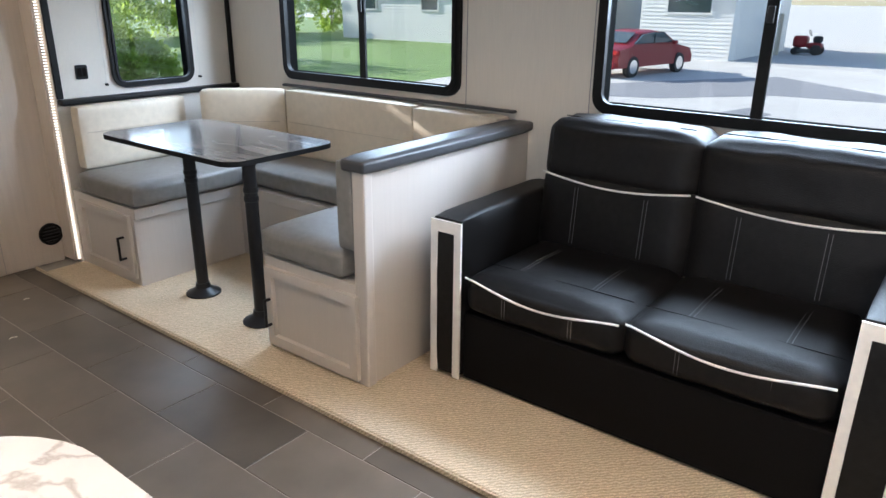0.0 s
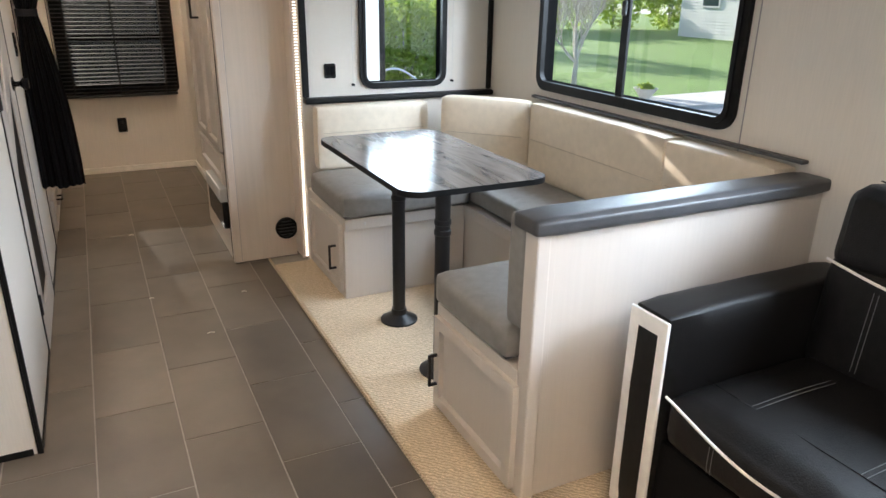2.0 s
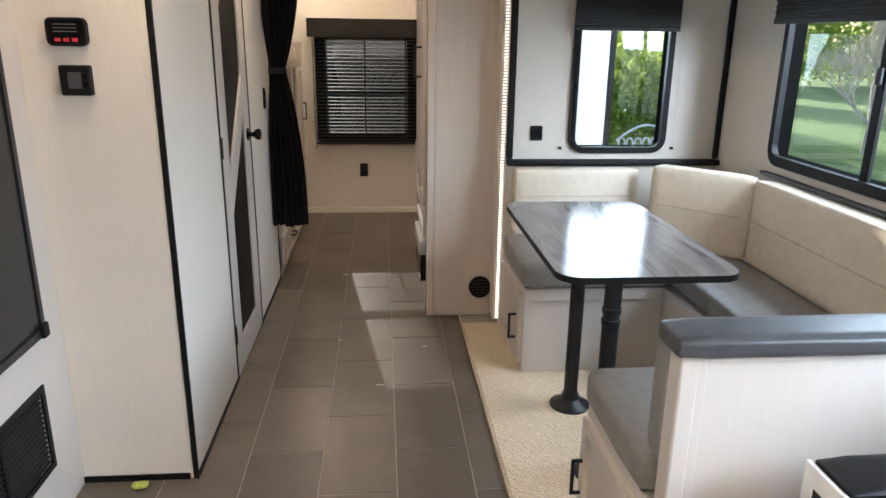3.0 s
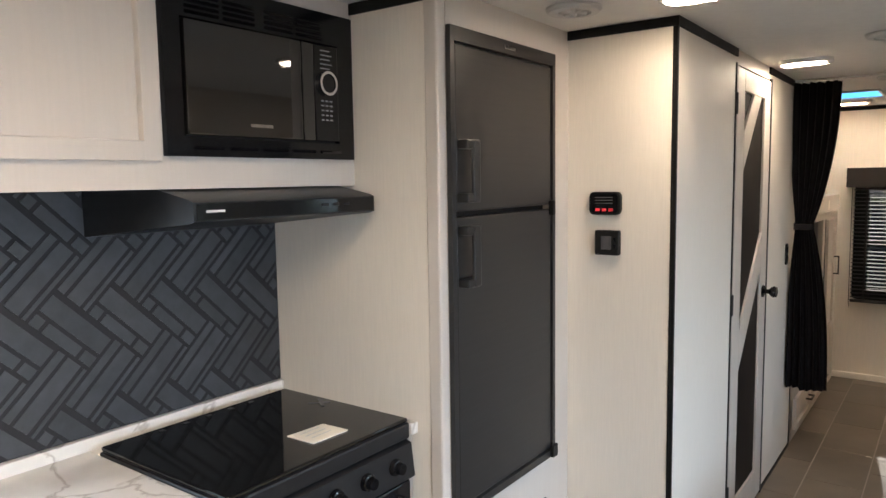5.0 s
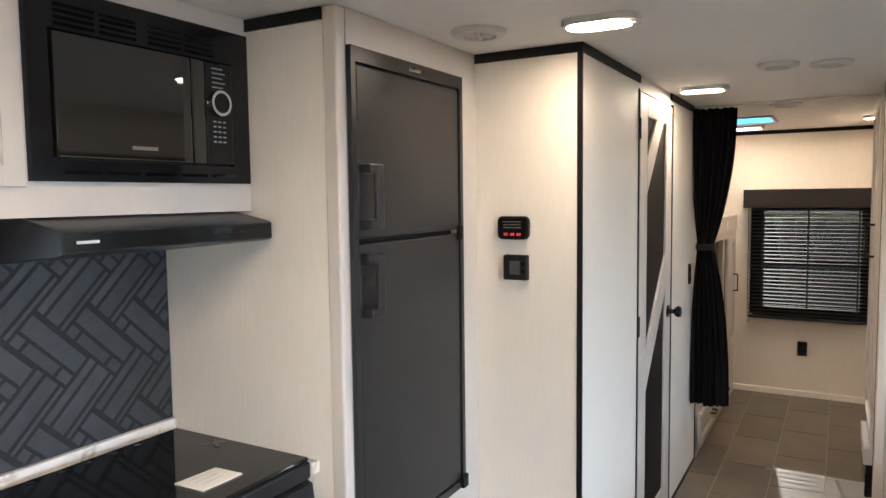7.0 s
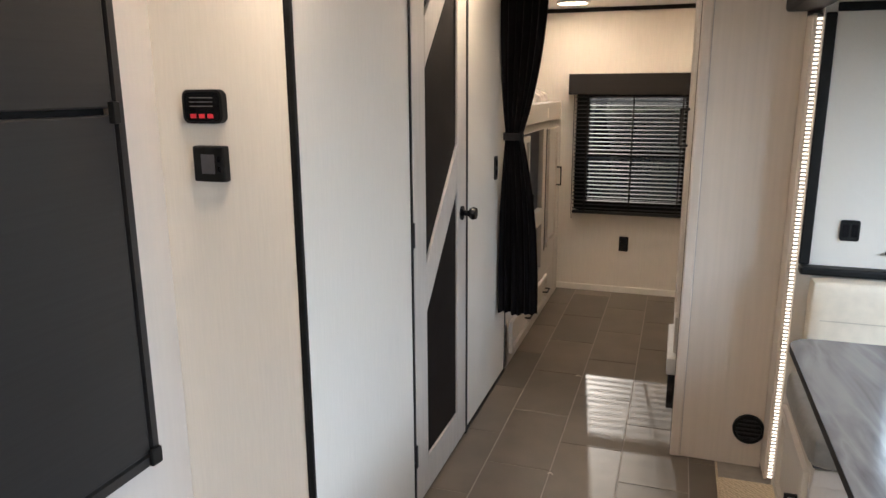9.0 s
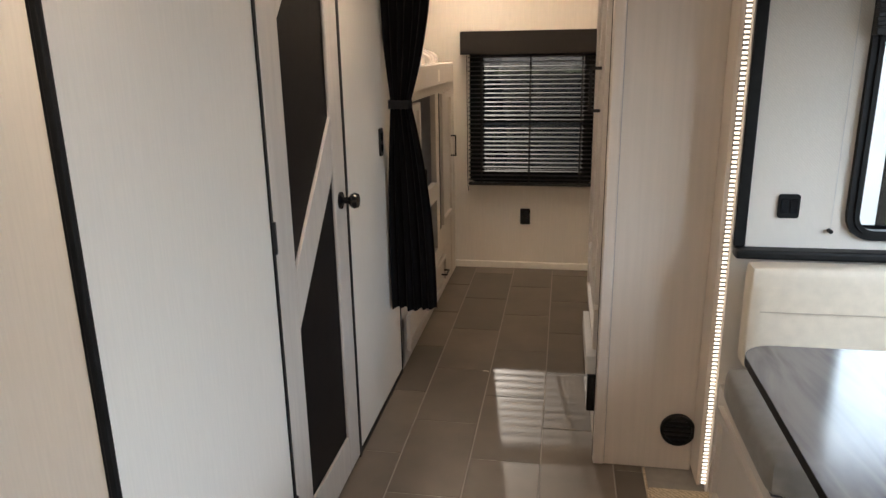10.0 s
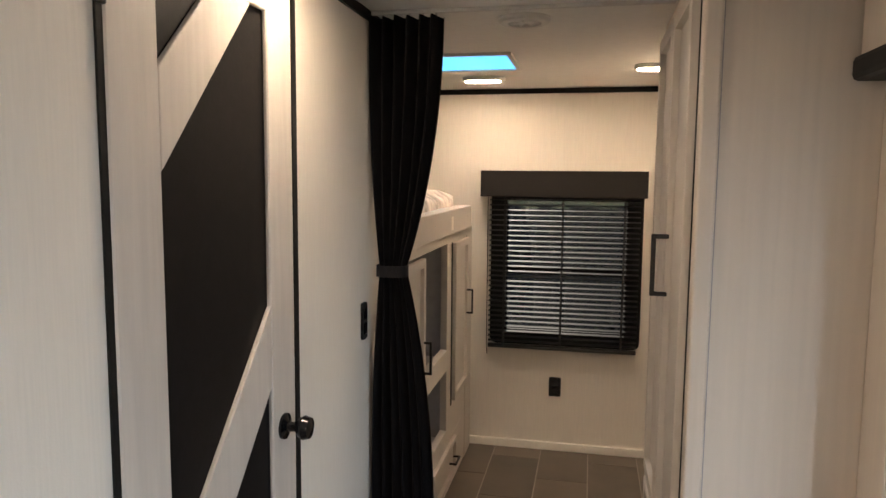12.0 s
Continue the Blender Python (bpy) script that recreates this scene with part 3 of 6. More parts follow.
def sofa():
    s = thing("sofa", (1.95, -1.785, 0.022), "black leatherette two-seat sofa with white piping", "sofa")
    y_l, y_r, mid = -1.0, -2.57, -1.785
    part("base", box(1.582, 2.36, -2.455, -1.14, 0.03, 0.316, 0.012), BASECLOTH, s, "black upholstered sofa base")
    for a, b in ((-1.785, -1.15), (-2.42, -1.785)):
        seat = part("seat_cushion", cushion(1.565, 2.16, a + 0.004, b - 0.004, 0.325, 0.475, 0.045, 0.018, 16, 0.004), LEATHER, s)
        pts = []
        for i in range(25):
            u = i / 24
            y = b - 0.012 + (a - b + 0.024) * u
            pts.append((1.562 - 0.017 * math.sin(math.pi * u), y, 0.468 - 0.034 * math.sin(math.pi * u) ** 1.3 - 0.012 * u))
        part("piping", tube(pts, 0.0042), PIPING, seat, "white piping")
        for u in (0.27, 0.73):
            y = b + (a - b) * u
            bm = bmesh.new()
            for d in (-0.007, 0.007):
                tube([(1.70 + 0.3 * k / 8, y + d, 0.4905 + 0.004 * math.sin(math.pi * k / 8)) for k in range(9)], 0.0012, 5, into=bm)
            part("stitching", bm, THREAD, seat)
        for u in (0.3, 0.72):
            y = b + (a - b) * u
            bm = bmesh.new()
            for d in (-0.006, 0.006):
                tube([(1.5655 - 0.0185 * (1 - (2 * u - 1) ** 4) * (1 - ((z - 0.40) / 0.075) ** 4), y + d, z) for z in (0.352, 0.372, 0.392, 0.412, 0.430)], 0.0011, 5, into=bm)
            part("front_stitching", bm, THREAD, seat)
        part("roll_seam", tube([(1.70, a + 0.02 + (b - a - 0.04) * k / 12, 0.4885 + 0.002 * math.sin(math.pi * k / 12)) for k in range(13)], 0.0016, 6), BLACK_TRIM, seat)

        def lean(q):
            q.x += 0.10 * (q.z - 0.42) - 0.02
            return q

        back = part("back_cushion", cushion(2.105, 2.33, a + 0.003 - (0.07 if a < -2 else 0), b - 0.003, 0.43, 0.80, 0.045, 0.016, 16, 0.006, shift=lean), LEATHER, s)
        top = part("headrest_cushion", cushion(2.10, 2.35, a + 0.002 - (0.085 if a < -2 else 0), b - 0.002, 0.745, 0.985, 0.05, 0.013, 16, 0.008, shift=lean), LEATHER, s)
        pts = []
        for i in range(25):
            u = i / 24
            y = b - 0.01 + (a - b + 0.02 - (0.075 if a < -2 else 0)) * u
            z = 0.775 - 0.03 * math.sin(math.pi * u)
            pts.append((2.091 + 0.10 * (z - 0.42) - 0.02 - 0.006 * math.sin(math.pi * u), y, z))
        part("piping", tube(pts, 0.0042), PIPING, top, "white piping")
        low, high = a + 0.05 - (0.085 if a < -2 else 0), b - 0.05
        part("top_seam", tube([(2.17 + 0.055 - 0.02, low + (high - low) * k / 14, 0.9965 + 0.001 * math.sin(2.4 * k)) for k in range(15)], 0.0022, 6), BLACK_TRIM, top)
        for u in (0.27, 0.73):
            y = b + (a - b) * u
            bm = bmesh.new()
            for d in (-0.007, 0.007):
                tube([(2.088 + 0.10 * (0.50 + 0.23 * k / 8 - 0.42) - 0.0205, y + d, 0.50 + 0.23 * k / 8) for k in range(9)], 0.0012, 5, into=bm)
            part("stitching", bm, THREAD, back)
    for a, b in ((-1.145, -1.0), (-2.60, -2.425)):
        arm = part("arm", cushion(1.56, 2.33, a, b, 0.03, 0.685, 0.022, 0.006, 10, 0.002), LEATHER, s, "black padded sofa arm")
        f = 1.559
        outer = [(a + 0.002, 0.03), (a + 0.002, 0.672), (b - 0.002, 0.672), (b - 0.002, 0.03), (b - 0.034, 0.03), (b - 0.034, 0.625), (a + 0.034, 0.625), (a + 0.034, 0.03)]
        part("arm_border", prism(outer, "x", f - 0.006, f + 0.006, 0.003), PIPING, arm, "white front border of the arm")


sofa()


def dinette():
    # half wall
    pony = thing("half_wall", (1.85, -0.87, 0.022), "white half wall with a charcoal padded cap", "half wall")
    part("panel", box(1.315, SW - 0.001, -0.895, -0.855, 0.022, 0.872, 0.003), CAB, pony, "white panel")
    part("end_post", box(1.30, 1.345, -0.905, -0.845, 0.022, 0.872, 0.006), CAB, pony)
    rim = bmesh.new()
    box(1.345, 1.365, -0.899, -0.8951, 0.03, 0.868, 0.001, 1, into=rim)
    box(1.365, 2.41, -0.899, -0.8951, 0.848, 0.868, 0.001, 1, into=rim)
    part("edge_moulding", rim, CAB, pony)
    part("cap", cushion(1.285, SW - 0.002, -0.925, -0.80, 0.868, 0.918, 0.016, 0.004, 14, 0.002), CAPVINYL, pony, "charcoal padded vinyl cap")

    # seat boxes
    near = thing("dinette_bench", (1.60, -0.58, 0.022), "white dinette bench base beside the half wall", "bench", "dinette benches")
    part("body", box(1.30, 1.95, -0.844, -0.32, 0.022, 0.44, 0.004), CAB, near)
    d = shaker_door(near, "x", 1.2995, -1, -0.862, -0.335, 0.045, 0.398, rail=0.06, thick=0.02)
    bar_handle(d, "x", 1.2795, -1, -0.362, 0.14, 0.255, r=0.0055)
    far = thing("dinette_bench", (1.60, 1.0, 0.022), "white dinette bench base beside the slide-out end wall", "bench", "dinette benches")
    part("body", box(1.30, 1.95, 0.705, END - 0.001, 0.022, 0.44, 0.004), CAB, far)
    part("seat_board", box(1.30, 1.95, 0.685, 0.704, 0.382, 0.44, 0.003), CAB, far)
    for x in (1.40, 1.86):
        part("screw", lathe([(0.007, 0), (0.006, -0.002)], (x, 0.6848, 0.41), "y", 10), GREY_PLASTIC, far)
    d = shaker_door(far, "x", 1.30, -1, 0.73, 1.23, 0.06, 0.40, rail=0.05)
    bar_handle(d, "x", 1.282, -1, 0.80, 0.16, 0.275, r=0.0055)
    mid = thing("dinette_bench", (2.18, 0.2, 0.022), "white dinette bench base under the window", "bench", "dinette benches")
    part("body", box(1.955, SW - 0.002, -0.852, END - 0.002, 0.022, 0.44, 0.004), CAB, mid)
    part("seat_board", box(1.936, 1.9548, -0.318, 0.684, 0.382, 0.44, 0.003), CAB, mid)
    part("screw", lathe([(0.007, 0), (0.006, -0.002)], (1.9358, 0.58, 0.41), "x", 10), GREY_PLASTIC, mid)

    # cushions
    def seat(at, x0, x1, y0, y1, label):
        c = thing("seat_cushion", at, label, "cushion", "dinette cushions")
        part("cover", cushion(x0, x1, y0, y1, 0.446, 0.560, 0.028, 0.008, 14, 0.002), SEATVINYL, c)
        bm = tube([(x0 + 0.012, y0 + 0.012, 0.455), (x1 - 0.012, y0 + 0.012, 0.455), (x1 - 0.012, y1 - 0.012, 0.455), (x0 + 0.012, y1 - 0.012, 0.455), (x0 + 0.012, y0 + 0.012, 0.455)], 0.004)
        part("welt", bm, CAPVINYL, c)

    seat((1.6, -0.58, 0.446), 1.285, 1.96, -0.80, -0.315, "grey vinyl seat cushion on the dinette bench")
    seat((1.6, 0.95, 0.446), 1.285, 1.96, 0.655, 1.20, "grey vinyl seat cushion by the end wall")
    seat((2.2, 0.2, 0.446), 1.965, 2.32, -0.80, 1.20, "long grey vinyl seat cushion under the window")

    def back(at, x0, x1, y0, y1, z1, label, mat=BACKVINYL, seams=()):
        c = thing("back_cushion", at, label, "cushion", "dinette cushions")
        part("cover", cushion(x0, x1, y0, y1, 0.565, z1, 0.012, 0.003, 14, 0.0012), mat, c)
        bm = bmesh.new()
        box(x0 - 0.0085, x0 - 0.006, y0 + 0.03, y1 - 0.03, 0.757, 0.759, into=bm) if y1 - y0 > x1 - x0 else box(x0 + 0.03, x1 - 0.03, y0 - 0.0085, y0 - 0.006, 0.757, 0.760, into=bm)
        part("seam", bm, SEAM if mat is BACKVINYL else THREAD, c)

    back((1.62, 1.25, 0.565), 1.33, 1.955, 1.165, 1.25, 0.893, "cream vinyl backrest cushion on the end wall")
    corner = thing("back_cushion", (2.18, 0.98, 0.565), "cream vinyl backrest cushion set across the corner", "cushion", "dinette cushions")
    turn = Matrix.Translation((1.962, 1.02, 0)) @ Matrix.Rotation(math.atan2(-0.345, 0.325), 4, "Z")
    part("cover", cushion(0.0, 0.474, 0.0, 0.085, 0.565, 0.938, 0.014, 0.006, 14, 0.0015, shift=lambda q: turn @ q), BACKVINYL, corner)
    bm = box(0.03, 0.445, -0.0088, -0.0060, 0.757, 0.760)
    bm.transform(turn)
    part("seam", bm, SEAM, corner)
    back((2.36, 0.2, 0.565), 2.29, SW - 0.02, -0.288, 0.672, 0.938, "long cream vinyl backrest cushion under the window")
    back((2.36, -0.6, 0.565), 2.29, SW - 0.02, -0.80, -0.294, 0.93, "cream vinyl backrest cushion in the corner")
    back((1.62, -0.83, 0.565), 1.305, 2.28, -0.843, -0.757, 0.90, "grey vinyl backrest cushion against the half wall", SEATVINYL)
    solid("backrest_ledge", box(2.365, SW - 0.0225, -0.84, 0.78, 0.946, 0.960, 0.005), CAPVINYL, "charcoal padded ledge behind the backrests", "ledge")


dinette()


def dinette_table():
    t = thing("dinette_table", (1.47, 0.18, 0.022), "grey streaked laminate table on two black legs", "table")
    pts = []
    for u, v in rounded(1.20, 1.772, -0.29, 0.72, 0.075, 8):
        bow = 0.022 * (1 - ((v - 0.215) / 0.505) ** 2)
        pts.append((u + (0.3 * bow if u > 1.47 else -bow), v))
    part("tabletop", prism(pts, "z", 0.812, 0.834), TABLETOP, t, "glossy grey streaked laminate top")
    outer = [(1.47 + (u - 1.47) * 1.004, 0.215 + (v - 0.215) * 1.003) for u, v in pts]
    part("edge_band", ring(outer, pts, "z", 0.8125, 0.8335), BLACK_TRIM, t, "black edge band")
    for x, y in ((1.452, 0.392), (1.425, -0.10)):
        leg = part("leg", tube([(x, y, 0.03), (x, y, 0.812)], 0.029, 20), BLACK_METAL, t, "black tubular leg")
        part("foot", lathe([(0.085, 0), (0.085, 0.008), (0.060, 0.020), (0.038, 0.035), (0.034, 0.060)], (x, y, 0.022)), BLACK_METAL, leg, "black flared floor socket")
        part("top_socket", lathe([(0.034, 0), (0.04, 0.03), (0.075, 0.045), (0.075, 0.05)], (x, y, 0.7615)), BLACK_METAL, leg)
        for z in (0.60, 0.64):
            part("collar", lathe([(0.0295, 0), (0.0325, 0.004), (0.0325, 0.02), (0.0295, 0.024)], (x, y, z)), BLACK_METAL, leg)


dinette_table()


def outlet(name, axis, face, out, u, v, w, h, label, usb=False):
    o = thing(name, axis_point(axis, u, v, face), label, "outlet")
    a, b = sorted((face + out * 0.0005, face + out * 0.008))
    part("plate", prism(rounded(u - w / 2, u + w / 2, v - h / 2, v + h / 2, 0.008, 3), axis, a, b, 0.0), BLACK_TRIM, o)
    for s in (-1, 1):
        du, dv = (s * w * 0.22, 0) if usb else (0, s * h * 0.2)
        part("socket", prism(rounded(u + du - w * (0.16 if usb else 0.3), u + du + w * (0.16 if usb else 0.3), v + dv - h * (0.3 if usb else 0.15), v + dv + h * (0.3 if usb else 0.15), 0.004, 3), axis, min(b if out > 0 else a, (b if out > 0 else a) + out * 0.003), max(b if out > 0 else a, (b if out > 0 else a) + out * 0.003)), BLACK_GLOSS, o)
    return o


outlet("outlet", "y", END, -1, 1.45, 1.055, 0.062, 0.075, "black outlet on the slide-out end wall", usb=True)
outlet("outlet", "y", REAR, -1, 0.505, 0.385, 0.07, 0.115, "black outlet under the bunk room window")
outlet("light_switch", "x", 0.0, 1, 1.905, 1.17, 0.045, 0.115, "black light switch on the bathroom wall")
for px in (1.575, 2.165):
    pin = thing("blind_cord_anchor", (px, END, 0.98), "small black cord anchor on the end wall", "fitting", "cord anchors")
    part("peg", tube([(px, END - 0.0005, 0.98), (px, END - 0.02, 0.98)], 0.007, 10), BLACK_TRIM, pin)
    part("cord", tube([(px, END - 0.012, 0.98), (px, END - 0.012, 1.70)], 0.001, 5), GREY_PLASTIC, pin)


# ---- blinds ----
def slide_blind(axis, face, out, u0, u1, v_top, v_bottom, label):
    """Head box with a pale lower rail, and a drawn-up dark pleated shade beneath."""
    b = thing("window_blind", axis_point(axis, (u0 + u1) / 2, v_top, face), label, "blind", "window blinds")

    def slab(p0, p1, q0, q1, w0, w1, bm=None, bevel=0.0):
        lo, hi = axis_point(axis, p0, q0, face + out * w0), axis_point(axis, p1, q1, face + out * w1)
        return box(min(lo[0], hi[0]), max(lo[0], hi[0]), min(lo[1], hi[1]), max(lo[1], hi[1]), min(lo[2], hi[2]), max(lo[2], hi[2]), bevel, 2, into=bm)

    part("head_box", slab(u0, u1, v_top - 0.085, v_top, 0.03, 0.115, None, 0.004), VALANCE, b, "charcoal head box")
    bm = bmesh.new()
    for k in range(3):
        slab(u0 + 0.004, u1 - 0.004, v_top - 0.028 - 0.018 * k, v_top - 0.022 - 0.018 * k, 0.1152, 0.118, bm)
    part("rib", bm, BLIND_GREY, b)
    part("lower_rail", slab(u0, u1, v_top - 0.125, v_top - 0.087, 0.03, 0.11, None, 0.004), BLIND_GREY, b, "silver-grey lower rail")
    n = int((v_top - 0.13 - v_bottom) / 0.012)
    for k in range(n):
        v = v_top - 0.13 - 0.012 * (k + 0.5)
        part("pleat", slab(u0 + 0.02, u1 - 0.02, v - 0.0058, v + 0.0058, 0.034 + 0.004 * (k % 2), 0.06 + 0.004 * (k % 2), None, 0.002), SLAT, b)
    part("bottom_rail", slab(u0 + 0.02, u1 - 0.02, v_bottom - 0.012, v_bottom + 0.008, 0.032, 0.066, None, 0.003), SLAT, b)


slide_blind("y", END, -1, 1.585, 2.145, 1.855, 1.568, "drawn-up black pleated blind under a charcoal head box")
slide_blind("x", SW, -1, -0.50, 0.84, 1.855, 1.60, "drawn-up black pleated blind above the dinette window")
slide_blind("x", SW, -1, -2.55, -1.17, 1.84, 1.66, "drawn-up black pleated blind above the sofa window")


def rear_blind():
    b = thing("window_blind", (0.53, REAR, 1.65), "lowered black slatted blind with charcoal valance", "blind", "window blinds")
    val = bmesh.new()
    box(0.065, 0.985, REAR - 0.13, REAR - 0.118, 1.505, 1.652, 0.002, 1, into=val)
    box(0.065, 0.077, REAR - 0.118, REAR - 0.001, 1.505, 1.652, 0.002, 1, into=val)
    box(0.973, 0.985, REAR - 0.118, REAR - 0.001, 1.505, 1.652, 0.002, 1, into=val)
    box(0.077, 0.973, REAR - 0.118, REAR - 0.001, 1.64, 1.652, 0.002, 1, into=val)
    part("valance", val, VALANCE, b, "charcoal fabric valance")
    n = 29
    for k in range(n):
        z = 1.50 - 0.0295 * (k + 0.5)
        th = radians(9)
        w, d = 0.0145, 0.0012
        pts = []
        for s, o in ((-1, -1), (1, -1), (1, 1), (-1, 1)):
            pts.append((REAR - 0.055 + s * w * math.cos(th) - o * d * math.sin(th), z + s * w * math.sin(th) + o * d * math.cos(th)))
        part("slat", prism([(v, u) for v, u in pts], "x", 0.11, 0.955), SLAT, b)
    part("bottom_rail", box(0.11, 0.955, REAR - 0.07, REAR - 0.04, 0.618, 0.640, 0.004), SLAT, b)
    for x in (0.20, 0.53, 0.87):
        part("ladder_cord", box(x - 0.006, x + 0.006, REAR - 0.072, REAR - 0.070, 0.63, 1.505), SLAT, b)
    part("cord", tube([(0.10, REAR - 0.06, 1.5), (0.102, REAR - 0.06, 0.62), (0.105, REAR - 0.05, 0.575)], 0.0025, 6), BLACK_TRIM, b)


rear_blind()


# ---- pantry and wardrobe on the corridor ----
def pantry():
    p = thing("pantry_cabinet", (1.08, 1.8, 0.0), "tall taupe wood-grain cabinet with lit edge strip", "cabinet")
    part("body", box(0.909, 1.262, 1.462, 2.34, 0.004, CEIL_Z - 0.002, 0.003), PANTRY, p)
    part("corner_post", box(0.905, 0.945, 1.455, 1.50, 0.004, CEIL_Z - 0.002, 0.006), PANTRY, p)
    part("post_gap", box(0.9032, 0.9088, 1.5005, 1.5075, 0.01, CEIL_Z - 0.004), BLACK_TRIM, p)
    part("front_joint", box(0.9455, 0.9475, 1.4606, 1.4617, 0.01, CEIL_Z - 0.004), GREYSHADOWBOARD, p)
    part("edge_strip", box(1.262, 1.2765, 1.338, 1.50, 0.024, 1.80, 0.003), PANTRY, p)
    d = shaker_door(p, "x", 0.909, -1, 1.54, 1.92, 0.62, 2.06, rail=0.06, thick=0.02)
    shaker_door(p, "x", 0.909, -1, 1.93, 2.31, 0.62, 2.06, rail=0.06, thick=0.02)
    bar_handle(d, "x", 0.889, -1, 1.86, 1.30, 1.46, r=0.006, stand=0.034)
    drawer = shaker_door(p, "x", 0.909, -1, 1.54, 2.28, 0.44, 0.60, rail=0.04, thick=0.02, name="drawer")
    led = part("led_strip", box(1.2765, 1.2945, 1.337, 1.34, 0.03, 1.80), THREAD, p, "lit warm white strip of small lamps")
    for k in range(118):
        z = 0.035 + 0.0149 * k
        part("led", box(1.2775, 1.2925, 1.334, 1.3368, z, z + 0.0065), LEDGLOW, led)
    vent = thing("floor_register", (1.20, 1.4615, 0.17), "round black air vent in the cabinet front", "vent")
    part("rim", ring([(1.205 + 0.062 * math.cos(a), 0.175 + 0.062 * math.sin(a)) for a in [2 * math.pi * k / 28 for k in range(28)]],
                     [(1.205 + 0.050 * math.cos(a), 0.175 + 0.050 * math.sin(a)) for a in [2 * math.pi * k / 28 for k in range(28)]], "y", 1.444, 1.4615), BLACK_TRIM, vent)
    part("backing", prism([(1.205 + 0.0515 * math.cos(2 * math.pi * k / 28), 0.175 + 0.0515 * math.sin(2 * math.pi * k / 28)) for k in range(28)], "y", 1.457, 1.4612), BLACK_TRIM, vent)
    for k in range(5):
        z = 0.175 + (k - 2) * 0.019
        h = math.sqrt(max(0.0, 0.0505 ** 2 - (z - 0.175) ** 2))
        part("slat", box(1.205 - h, 1.205 + h, 1.447, 1.4568, z - 0.003, z + 0.002, 0.001, 1), BLACK_METAL, vent)
    # electric heater in the lower front
    h = thing("electric_heater", (0.90, 1.74, 0.19), "black electric heater with a white top vent", "heater")
    part("case", box(0.874, 0.9085, 1.52, 2.0, 0.19, 0.345, 0.006), BLACK_GLOSS, h)
    part("top_grille", box(0.866, 0.9085, 1.52, 2.0, 0.3455, 0.42, 0.004), GREY_PLASTIC, h, "white louvred top")


pantry()


# ---- bathroom door ----
def bath_door():
    d = thing("door_1", (0.0, 1.065, 0.0), "closed greige door with black angular insets", "door", kind="structure")
    y0, y1, z0, z1 = 0.752, 1.378, 0.012, 2.052
    part("leaf", box(-0.022, -0.004, y0, y1, z0, z1, 0.002), DOORBLACK, d, "black door leaf")
    ya, yb = 0.875, 1.258
    fr = bmesh.new()
    f0, f1 = -0.0038, 0.008
    box(f0, f1, y0, ya, z0, z1, 0.003, 1, into=fr)
    box(f0, f1, yb, y1, z0, z1, 0.003, 1, into=fr)
    box(f0, f1, ya, yb, z0, 0.16, 0.003, 1, into=fr)
    box(f0, f1, ya, yb, 1.96, z1, 0.003, 1, into=fr)
    prism([(ya, 0.745), (yb, 1.155), (yb, 1.335), (ya, 0.925)], "x", f0, f1, 0.003, into=fr)
    prism([(ya, 1.622), (1.19, 1.96), (1.045, 1.96), (ya, 1.79)], "x", f0, f1, 0.003, into=fr)
    part("frame", fr, DOORFRAME, d, "greige frame with a diagonal brace")
    k = part("knob", lathe([(0.03, 0), (0.03, 0.006), (0.012, 0.012), (0.011, 0.030), (0.022, 0.038), (0.028, 0.050), (0.024, 0.064), (0.008, 0.068)], (0.008, 1.312, 1.045), "x"), BLACK_GLOSS, d, "glossy black door knob")
    for z in (0.22, 1.06, 1.90):
        part("hinge", box(0.0005, 0.012, y0 - 0.012, y0 + 0.002, z - 0.045, z + 0.045, 0.003), BLACK_METAL, d)
    bm = bmesh.new()
    box(0.0005, 0.005, 0.738, 0.7515, 0.0, 2.064, into=bm)
    box(0.0005, 0.0092, 1.3785, 1.402, 0.0, 2.064, into=bm)
    part("jamb_strip", bm, BLACK_TRIM, d)


bath_door()


